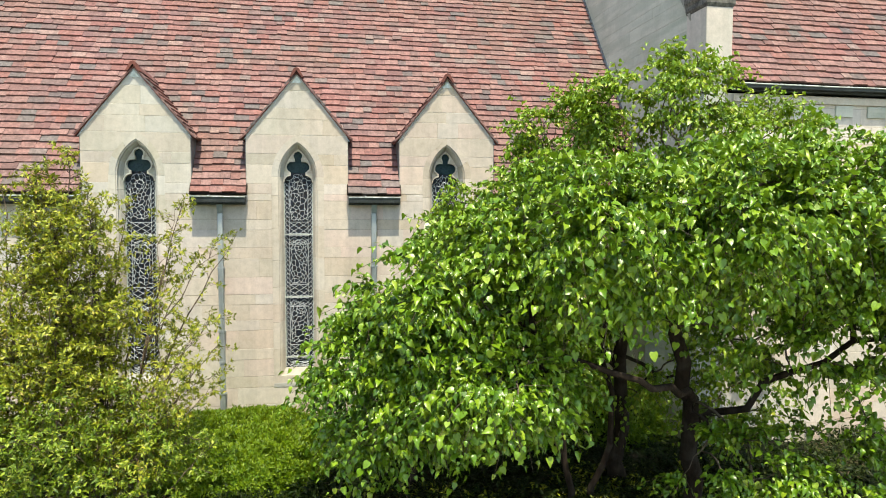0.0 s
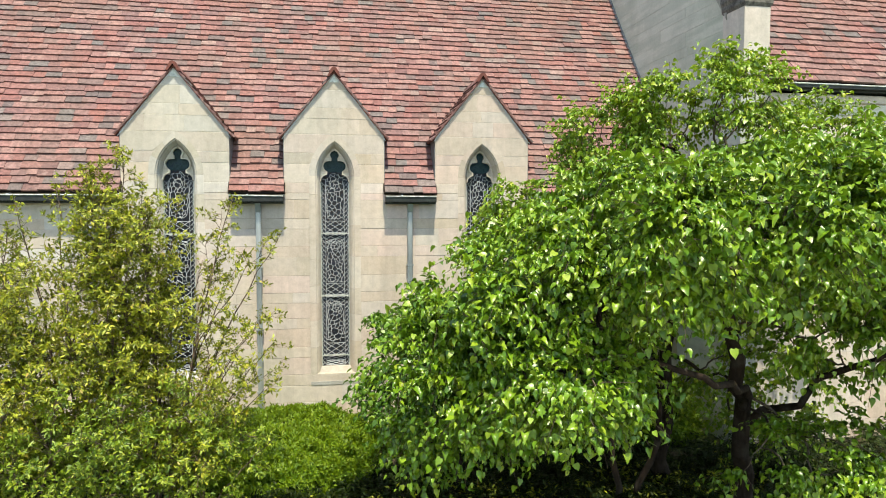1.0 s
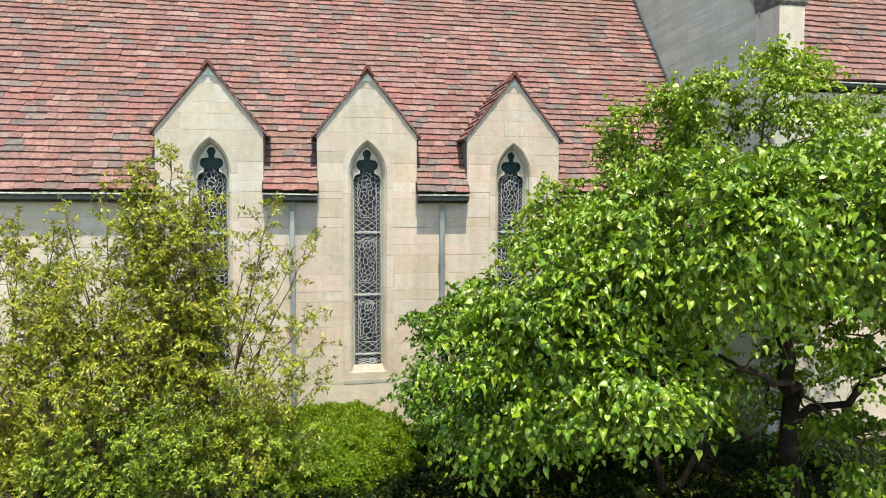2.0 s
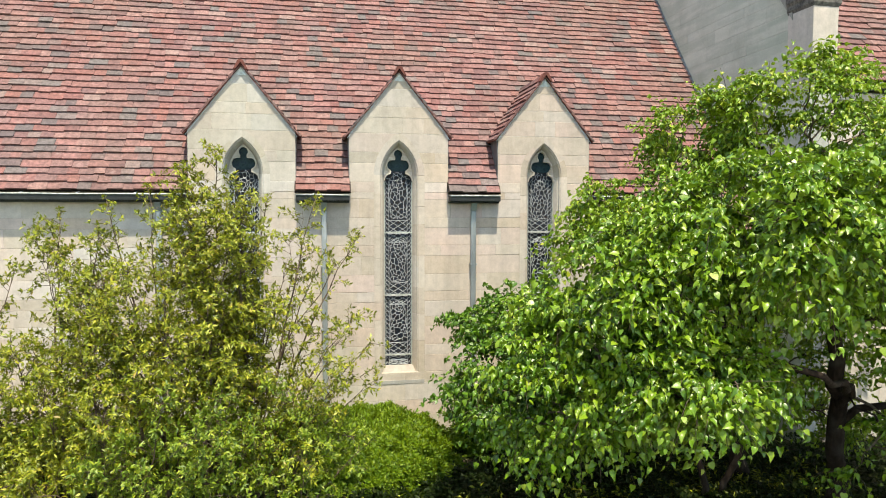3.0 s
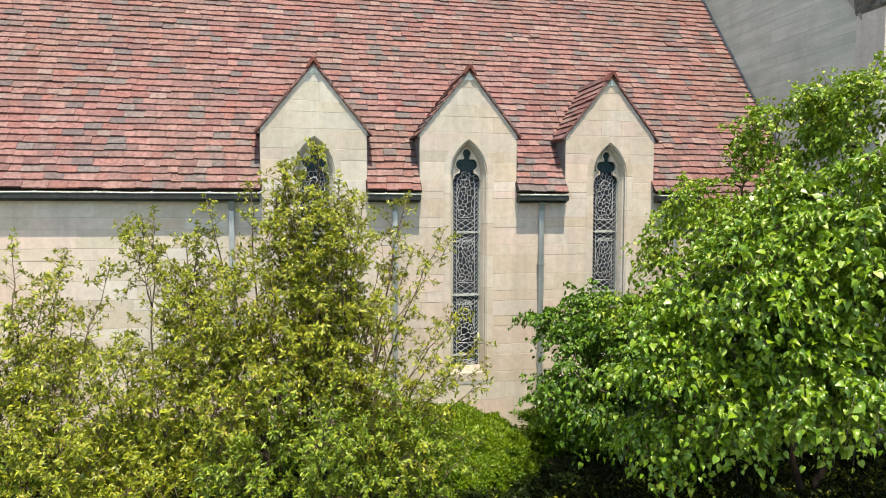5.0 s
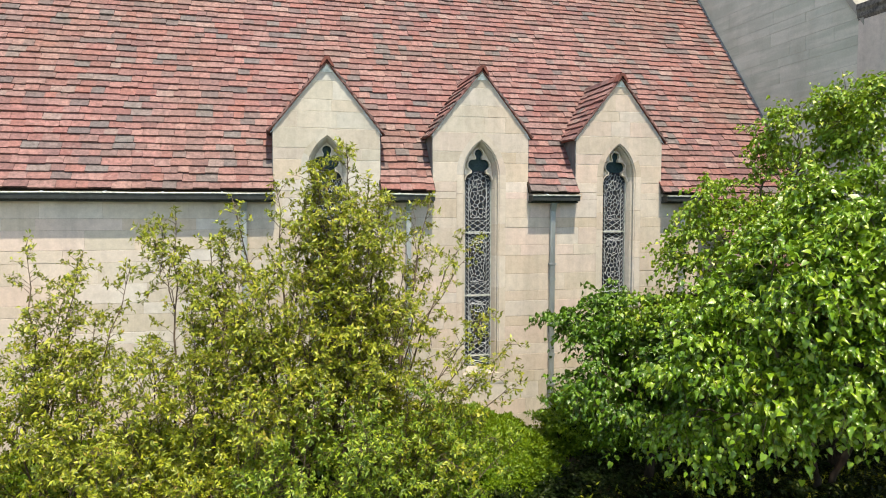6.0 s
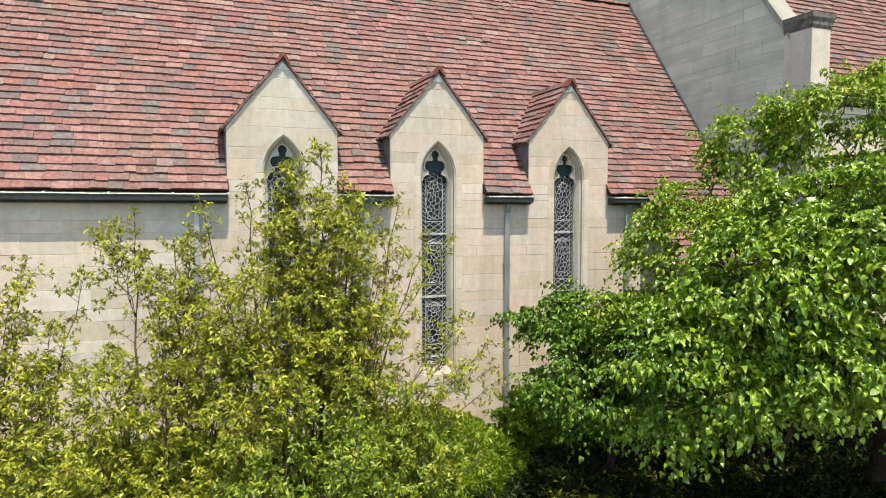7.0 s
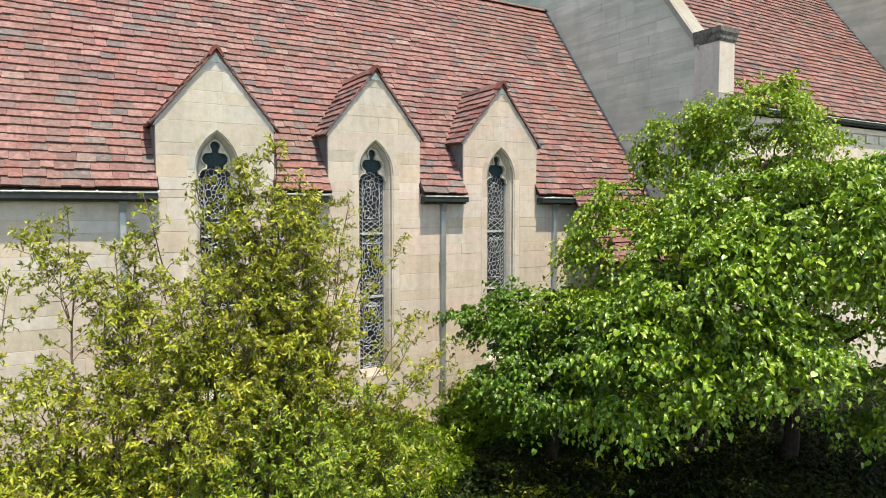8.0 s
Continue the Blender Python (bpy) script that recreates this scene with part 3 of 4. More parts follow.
# lead in the angle between the roof and the wing's wall
valley = Build()
lo = (EAVE_Y - LOW * EXPOSE * UP.y, EAVE_Z - LOW * EXPOSE * UP.z)
valley.hull([(X_WING - 0.05, lo[0], lo[1] + 0.06), (X_WING - 0.004, lo[0], lo[1] + 0.06), (X_WING - 0.004, lo[0], lo[1] + 0.10), (X_WING - 0.02, lo[0], lo[1] + 0.10)],
            [(X_WING - 0.05, RIDGE_Y, RIDGE_Z + 0.06), (X_WING - 0.004, RIDGE_Y, RIDGE_Z + 0.06), (X_WING - 0.004, RIDGE_Y, RIDGE_Z + 0.11), (X_WING - 0.02, RIDGE_Y, RIDGE_Z + 0.11)])
part("flashing", valley.mesh("flashing", M_LEAD), roof_main, "dark lead flashing against the wing wall")

# ---- the gablets over the windows ----


def gablet(x, seed):
    g = thing("gablet", "small tiled gable rising over a tall window", "dormer", (x, FACE, 0), "gablets on the roof", "structure")
    run, rise = 1.02, (APEX - SHOULDER) * 1.02 / HALF
    top = APEX + 0.02
    low = top - rise

    def meet(z):
        return EAVE_Y + (z - EAVE_Z) / PITCH - FACE

    for sx in (-1, 1):
        cheek = [(sx * (HALF + 0.012), 0.012, EAVE_Z - 0.05), (sx * (HALF + 0.012), 0.012, SHOULDER), (sx * (HALF + 0.012), meet(SHOULDER) + 0.1, SHOULDER)]
        back = [(sx * (HALF - 0.05), p[1], p[2]) for p in cheek]
        part("cheek", Build().hull(cheek, back).mesh("cheek", M_LEAD), g, "dark lead-covered side")
        slope = part("roof_slope", Build().hull([(0, -0.045, top - 0.032), (sx * run, -0.045, low - 0.032), (sx * run, meet(low) + 0.1, low - 0.032), (0, meet(top) + 0.1, top - 0.032)],
                                                [(0, -0.045, top), (sx * run, -0.045, low), (sx * run, meet(low) + 0.1, low), (0, meet(top) + 0.1, top)]).mesh("roof_slope", M_RIDGE), g, "red tiled slope")
        up = Vector((-sx * run, 0, rise))
        length = up.length
        along = (0, -1, 0) if sx < 0 else (0, 1, 0)
        def spans(v, sx=sx):
            z = low + v / length * rise
            return [(-(meet(z) + 0.12), 0.055)] if sx < 0 else [(-0.055, meet(z) + 0.12)]
        tile_field(slope, (sx * run, 0, low - 0.028), along, up, int(length / EXPOSE), spans, seed + sx, lambda u, v: abs(u) < 0.9, 80)
        # pale flashing under the edge tiles
        a, b2 = (sx * (run - 0.03), low - 0.033), (0, top - 0.033)
        part("verge_flashing", Build().hull([(a[0], -0.014, a[1]), (b2[0], -0.014, b2[1]), (b2[0], -0.014, b2[1] - 0.010), (a[0] - sx * 0.010, -0.014, a[1] - 0.004)],
                                            [(a[0], 0.0, a[1]), (b2[0], 0.0, b2[1]), (b2[0], 0.0, b2[1] - 0.010), (a[0] - sx * 0.010, 0.0, a[1] - 0.004)]).mesh("verge_flashing", M_FLASH), g, "pale metal strip under the edge tiles")
    part("apex_flashing", Build().hull([(-0.10, -0.018, top - 0.20), (0.10, -0.018, top - 0.20), (0.0, -0.018, top - 0.07)], [(-0.10, 0.0, top - 0.20), (0.10, 0.0, top - 0.20), (0.0, 0.0, top - 0.07)]).mesh("apex_flashing", M_LIP), g, "pale green metal under the ridge end")
    y0, back = -0.09, meet(top) + 0.11
    for i in range(6):
        y1 = y0 + (0.17 if i == 0 else (back - 0.08) / 5)
        k = 1.0 if i == 0 else 0.62 + 0.03 * (i % 2)
        ring = [[(p * k, yy, top + 0.022 + q * k) for p, q in ((-0.13, -0.125), (-0.05, 0.035), (0, 0.055), (0.05, 0.035), (0.13, -0.125), (0.09, -0.125), (0, -0.0), (-0.09, -0.125))] for yy in (y0, y1 - 0.003)]
        part("ridge_tile", Build().hull(*ring).mesh("ridge_tile", M_RIDGE if i == 0 else M_TILE), g, "dark red ridge end tile" if i == 0 else "")
        y0 = y1
    return g


for i, x in enumerate(BAYS):
    gablet(x, 60 + 5 * i)

# ---- gutters and downpipes ----


def gutter(x0, x1, y, z, seed, deep=0.10):
    """A box gutter with a pale rolled lip, y its wall side and z its top."""
    rng = random.Random(seed)
    g = thing("gutter", "dark weathered metal gutter with a pale rolled lip", "gutter", (x0, y, z), "gutters along the eaves")
    L = x1 - x0
    b = Build().box(0, L, -0.215, -0.205, -deep, 0).box(0, L, -0.205, 0, -deep - 0.01, -deep).box(0, L, -0.01, 0, -deep, 0.0)
    b.box(0, 0.01, -0.205, -0.01, -deep, -0.005).box(L - 0.01, L, -0.205, -0.01, -deep, -0.005)
    part("trough", b.mesh("trough", M_GUTTER), g)
    n = max(2, int(L / 0.5))
    pts = [(L * i / n, -0.218, rng.uniform(-0.004, 0.004)) for i in range(n + 1)]
    part("lip", Build().tube(pts, [0.014] * (n + 1), 6).mesh("lip", M_LIP, True), g, "pale rolled lip")
    part("cornice", Build().box(0.0, L, -0.12, 0.03, -deep - 0.045, -deep - 0.012).mesh("cornice", M_GUTTER), g, "dark moulding under the gutter")
    u = 0.3
    while u < L:
        part("strap", Build().hull([(u, -0.225, 0.012), (u + 0.03, -0.225, 0.012), (u + 0.03, -0.225, 0.017), (u, -0.225, 0.017)],
                                   [(u + 0.02, -0.02, 0.05), (u + 0.05, -0.02, 0.05), (u + 0.05, -0.02, 0.055), (u + 0.02, -0.02, 0.055)]).mesh("strap", M_FLASH), g, "pale strap")
        u += rng.uniform(0.85, 1.05)
    return g


GUT_Y, GUT_Z = FACE - 0.02, 4.66
gutter(X_WEST, BAYS[0] - HALF - 0.01, GUT_Y, GUT_Z, 1)
gutter(BAYS[0] + HALF + 0.01, BAYS[1] - HALF - 0.01, GUT_Y, GUT_Z, 2)
gutter(BAYS[1] + HALF + 0.01, BAYS[2] - HALF - 0.01, GUT_Y, GUT_Z, 3)
gutter(BAYS[2] + HALF + 0.01, CATSLIDE, GUT_Y, GUT_Z, 4)


def downpipe(x, y, top):
    d = thing("downpipe", "grey metal rainwater pipe on the stone wall", "downpipe", (x, y, 0), "downpipes on the wall")
    b = bevelled(Build().box(-0.05, 0.05, -0.095, -0.015, 0.05, top - 0.16).mesh("shaft", M_PIPE), 0.012)
    part("shaft", b, d)
    part("outlet", Build().hull([(-0.05, -0.095, top - 0.16), (0.05, -0.095, top - 0.16), (0.05, -0.015, top - 0.16), (-0.05, -0.015, top - 0.16)],
                                [(-0.05, -0.17, top), (0.05, -0.17, top), (0.05, -0.06, top), (-0.05, -0.06, top)]).mesh("outlet", M_PIPE), d)
    for z in (0.9, 2.1, 3.3):
        part("bracket", Build().box(-0.068, 0.068, -0.102, -0.004, z, z + 0.035).mesh("bracket", M_PIPE), d)
    for z in (1.5, 3.0):
        part("collar", Build().box(-0.056, 0.056, -0.101, -0.012, z, z + 0.05).mesh("collar", M_PIPE), d)
    return d


for x in (-4.84, -1.92, 0.96, 3.86):
    downpipe(x, FACE, 4.52)

# ---- the wing ----
WING_Y, WING_EAVE, WING_RIDGE_Y = 10.9, 6.72, 16.5
WING_RIDGE_Z = WING_EAVE + (WING_RIDGE_Y - 10.72) * PITCH
X_FAR = 16.35


def wing_gable_z(y):
    return WING_RIDGE_Z + 0.33 - abs(y - WING_RIDGE_Y) * PITCH


def side_spans(z0, z1):
    def reach(z):
        if z <= wing_gable_z(11.5):
            return 11.5 if z > 6.9 else WING_Y
        return WING_RIDGE_Y - max(0.02, (WING_RIDGE_Z + 0.33 - z) / PITCH)
    return [(reach(z0), max(reach(z0), reach(z1)) if z0 > 6.9 else reach(z0), 2 * WING_RIDGE_Y - reach(z0), 2 * WING_RIDGE_Y - reach(z1))]


rng = random.Random(8)
# side walls take the greyer stone, with their shade in the colour
wall_wing_west = ashlar_wall("wall_wing_west", "weathered limestone gable wall, its shade put into the grey", courses(0, 6.9, rng) + courses(6.9, wing_gable_z(11.5), rng)[1:] + courses(wing_gable_z(11.5), WING_RIDGE_Z + 0.3, rng)[1:],
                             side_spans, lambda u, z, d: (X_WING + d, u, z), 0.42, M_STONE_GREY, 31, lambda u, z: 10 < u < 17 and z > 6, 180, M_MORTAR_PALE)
wall_wing_front = ashlar_wall("wall_wing_front", "cream limestone front wall of the wing", courses(0, 6.0, rng) + [6.33, 6.55],
                              lambda z0, z1: [(X_WING + 0.425, X_WING + 0.425, X_FAR, X_FAR)], lambda u, z, d: (u, WING_Y + d, z), 0.42, M_STONE, 32, lambda u, z: 6.8 < u < 12 and z > 3.0, 120)
ashlar_wall("wall_far_gable", "tan limestone gable wall beyond the wing roof, shade in its colour", courses(0, 17.0, rng),
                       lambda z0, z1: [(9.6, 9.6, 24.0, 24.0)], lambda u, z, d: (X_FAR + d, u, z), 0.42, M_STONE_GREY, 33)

# coping of the wing's gable
k0, k1 = Vector((X_WING + 0.21, 11.38, wing_gable_z(11.38))), Vector((X_WING + 0.21, WING_RIDGE_Y, WING_RIDGE_Z + 0.33))
coping = thing("gable_coping", "pale limestone coping on the gable slope", "coping", (0, 0, 0), kind="structure")
n = 8
for s, (a, b) in enumerate(((k0, k1), (Vector((k1.x, 2 * WING_RIDGE_Y - k0.y, k0.z)), k1))):
    for i in range(n):
        p, q = a.lerp(b, i / n), a.lerp(b, (i + 0.994) / n)
        prof = ((-0.212, -0.02), (-0.245, 0.01), (-0.245, 0.19), (-0.20, 0.24), (0.26, 0.24), (0.30, 0.19), (0.30, 0.08), (0.215, 0.0))
        part("coping_stone", Build().hull([(p.x + u, p.y, p.z + w) for u, w in prof], [(q.x + u, q.y, q.z + w) for u, w in prof]).mesh("coping_stone", M_COPING), coping)
pier = thing("kneeler_pier", "limestone pier with a dark moulded cap at the gable foot", "pier", (X_WING, 10.85, 0), kind="structure")
part("shaft", bevelled(Build().box(-0.02, 0.50, 0.0, 0.66, 6.95, 8.06).mesh("shaft", M_STONE), 0.008), pier)
part("corbel", Build().hull([(0.0, 0.06, 6.6), (0.46, 0.06, 6.6), (0.46, 0.66, 6.6), (0.0, 0.66, 6.6)], [(-0.03, -0.02, 6.93), (0.51, -0.02, 6.93), (0.51, 0.66, 6.93), (-0.03, 0.66, 6.93)]).mesh("corbel", M_DRESSED), pier)
kc = Mat("weathered_cap", 0.9, specular=0.2)
kc.colour(kc.ramp(kc.noise(12, 5, 0.7), [(0.35, (0.05, 0.05, 0.048)), (0.7, (0.21, 0.20, 0.18))])).bump(kc.noise(40), 0.4, 0.006)
cap = Build()
for (z0, g0), (z1, g1) in zip(((8.06, 0.0), (8.12, 0.03), (8.20, 0.03), (8.26, 0.06)), ((8.12, 0.03), (8.20, 0.03), (8.26, 0.06), (8.36, 0.06))):
    cap.hull([(-0.02 - g0, -g0, z0), (0.50 + g0, -g0, z0), (0.50 + g0, 0.66, z0), (-0.02 - g0, 0.66, z0)], [(-0.02 - g1, -g1, z1), (0.50 + g1, -g1, z1), (0.50 + g1, 0.66, z1), (-0.02 - g1, 0.66, z1)])
part("cap", cap.mesh("cap", kc.m), pier, "dark weathered moulded cap")

roof_wing = thing("roof_wing", "steep red clay tile roof of the wing", "roof", (0, 0, 0), kind="structure")
roof_deck([(X_WING + 0.42, 10.72, WING_EAVE), (X_FAR, 10.72, WING_EAVE), (X_FAR, WING_RIDGE_Y, WING_RIDGE_Z), (X_WING + 0.42, WING_RIDGE_Y, WING_RIDGE_Z)], roof_wing)
roof_deck([(X_FAR, 2 * WING_RIDGE_Y - 10.72, WING_EAVE), (X_WING + 0.42, 2 * WING_RIDGE_Y - 10.72, WING_EAVE), (X_WING + 0.42, WING_RIDGE_Y, WING_RIDGE_Z), (X_FAR, WING_RIDGE_Y, WING_RIDGE_Z)], roof_wing)
tile_field(roof_wing, (0, 10.72, WING_EAVE), (1, 0, 0), UP, int((WING_RIDGE_Y - 10.72) * SLOPE / EXPOSE), lambda v: [(X_WING + 0.43 if v > 1.2 else X_WING + 0.55, X_FAR)], 77, lambda u, v: v < 3.6 and u < 12, 300)
gutter(X_WING + 0.56, X_FAR, WING_Y - 0.0, 6.69, 6, 0.06)
frieze = tagged(new("frieze", Build().box(X_WING + 0.56, X_FAR, WING_Y - 0.05, WING_Y - 0.009, 6.40, 6.52).mesh("frieze", M_DRESSED)), "moulded stone band under the wing eaves", "moulding", kind="structure")
u = X_WING + 0.7
rng = random.Random(12)
while u < X_FAR - 0.5:
    w = rng.uniform(0.34, 0.42)
    part("frieze_block", bevelled(Build().box(u, u + w, WING_Y - 0.04, WING_Y - 0.009, 6.17, 6.38).mesh("frieze_block", M_STONE_GREY), 0.006), frieze)
    u += w + rng.uniform(0.26, 0.34)
# plain walls that close the church behind
shell = Build()
shell.box(X_WEST, X_WING, back_y - 0.4, back_y, 0, EAVE_Z)
shell.box(X_FAR + 0.45, X_FAR + 9, 9.6, 10.0, 0, 17).box(X_FAR + 0.45, X_FAR + 9, 23.6, 24, 0, 17)
shell.box(X_WING + 0.43, X_FAR, 2 * WING_RIDGE_Y - WING_Y - 0.4, 2 * WING_RIDGE_Y - WING_Y, 0, WING_EAVE)
shell.hull([(X_WEST, EAVE_Y + 0.16, 0), (X_WEST, back_y - 0.01, 0), (X_WEST, back_y - 0.01, EAVE_Z), (X_WEST, RIDGE_Y, RIDGE_Z - 0.05), (X_WEST, EAVE_Y + 0.16, EAVE_Z + 0.1)],
           [(X_WEST - 0.4, EAVE_Y + 0.16, 0), (X_WEST - 0.4, back_y - 0.01, 0), (X_WEST - 0.4, back_y - 0.01, EAVE_Z), (X_WEST - 0.4, RIDGE_Y, RIDGE_Z - 0.05), (X_WEST - 0.4, EAVE_Y + 0.16, EAVE_Z + 0.1)])
tagged(new("wall_rear", shell.mesh("wall_rear", M_STONE)), "plain limestone walls closing the church behind", "wall", kind="structure")

# ---- trees and shrubs ----
HEART_V = [(0, 0, 0), (0.52, 0, 0.05), (1, 0, -0.16), (-0.10, 0.24, 0.10), (0.12, 0.42, 0.24), (0.48, 0.35, 0.20), (0.78, 0.16, 0.0),
           (-0.10, -0.24, 0.10), (0.12, -0.42, 0.24), (0.48, -0.35, 0.20), (0.78, -0.16, 0.0)]
HEART_F = [(0, 1, 4, 3), (1, 5, 4), (1, 2, 6, 5), (0, 7, 8, 1), (1, 8, 9), (1, 9, 10, 2)]
SLIM_V = [(0, 0, 0), (0.45, 0.19, 0.08), (0.45, -0.19, 0.08), (1, 0, -0.10), (0.45, 0, 0.0)]
SLIM_F = [(0, 4, 1), (4, 3, 1), (0, 2, 4), (4, 2, 3)]
NEEDLE_V = [(0, 0, 0), (0.5, 0.16, 0.02), (1, 0, 0.04), (0.5, -0.16, 0.02)]
NEEDLE_F = [(0, 3, 2, 1)]


def unit(a):
    return a / np.maximum(np.linalg.norm(a, axis=1, keepdims=True), 1e-6)


def blades(name, tv, tf, pos, way, nrm, size, material, curl=None):
    """Many leaf blades in one mesh: each at pos, pointing along way, its upper side towards nrm."""
    way = unit(way)
    side = unit(np.cross(nrm, way))
    up = np.cross(way, side)
    tv = np.array(tv)
    k, n = len(tv), len(pos)
    bend = np.ones(n) if curl is None else curl
    co = pos[:, None, :] + size[:, None, None] * (tv[None, :, 0:1] * way[:, None, :] + tv[None, :, 1:2] * side[:, None, :] + tv[None, :, 2:3] * bend[:, None, None] * up[:, None, :])
    loops = np.concatenate([np.array(f) for f in tf])
    counts = np.array([len(f) for f in tf])
    me = bpy.data.meshes.new(name)
    me.vertices.add(n * k)
    me.vertices.foreach_set("co", co.reshape(-1))
    allloops = (loops[None, :] + (np.arange(n) * k)[:, None]).reshape(-1)
    me.loops.add(len(allloops))
    me.loops.foreach_set("vertex_index", allloops.astype(np.int32))
    tot = np.tile(counts, n)
    start = np.concatenate([[0], np.cumsum(tot)[:-1]])
    me.polygons.add(len(tot))
    me.polygons.foreach_set("loop_start", start.astype(np.int32))
    me.update(calc_edges=True)
    me.materials.append(material)
    return me


def bent(a, b, rise, rng, n=5, wander=0.08):
    a, b = Vector(a), Vector(b)
    pts = []
    for i in range(n + 1):
        f = i / n
        p = a.lerp(b, f)
        p.z += rise * math.sin(math.pi * f)
        if 0 < i < n:
            p += Vector((rng.uniform(-1, 1), rng.uniform(-1, 1), rng.uniform(-1, 1))) * wander * (b - a).length
        pts.append(p)
    return pts


def crown_hubs(lobes, rs, apart):
    """Places where branches end in a crown of lobes (centre, radii, how many), with the outward way."""
    L = np.array([l[:6] for l in lobes], float)
    P, D = [], []
    for i, l in enumerate(lobes):
        made = 0
        for tries in range(l[6] * 24):
            if made >= l[6]:
                break
            d = rs.normal(size=3)
            d /= np.linalg.norm(d)
            wob = 0.22 * noise.noise(Vector(d * 1.9 + i * 7.3))
            p = L[i, :3] + d * L[i, 3:6] * (0.5 + 0.5 * rs.random() ** 0.5 + wob)
            if p[2] < 0.5 or any((((p - L[j, :3]) / L[j, 3:6]) ** 2).sum() < 0.36 for j in range(len(lobes)) if j != i):
                continue
            if noise.noise(Vector((p[0] * 1.35, p[1] * 1.35, p[2] * 2.3))) < -0.08:
                continue
            if P and (((np.array(P) - p) ** 2).sum(1) < apart * apart).any():
                continue
            n = d / L[i, 3:6]
            P.append(p)
            D.append(n / np.linalg.norm(n))
            made += 1
    return np.array(P), np.array(D)


def branch_chains(roots, hubs, rng, pull=0.4):
    """Joins every hub to the nearest wood that already stands. Gives chains of places with their thickness."""
    pos = [Vector(p) for r in roots for p in r]
    far = [0.0] * len(pos)
    up, load, chains = [-1] * len(pos), [0] * len(pos), []
    arr = np.array([p[:] for p in pos])
    order = np.argsort([min((h - Vector(p)).length for r in roots for p in r) for h in map(Vector, hubs)])
    for k in order:
        h = hubs[k]
        j = int(np.argmin(np.linalg.norm(arr - h, axis=1) + pull * np.array(far) + 0.8 * np.maximum(0, arr[:, 2] - h[2])))
        pts = bent(pos[j], h, 0.07 * (Vector(h) - pos[j]).length, rng, 5, 0.055)
        ids, last = [j], j
        for p in pts[1:]:
            far.append(far[last] + (p - pos[last]).length)
            up.append(last)
            load.append(0)
            pos.append(p)
            last = len(pos) - 1
            ids.append(last)
        arr = np.concatenate([arr, np.array([p[:] for p in pts[1:]])])
        while last >= 0:
            load[last] += 1
            last = up[last]
        chains.append(ids)
    return [([pos[i] for i in c], [0.0052 * max(1, min(load[i], load[c[1]])) ** 0.46 for i in c]) for c in chains]


LATE_LEAVES = []


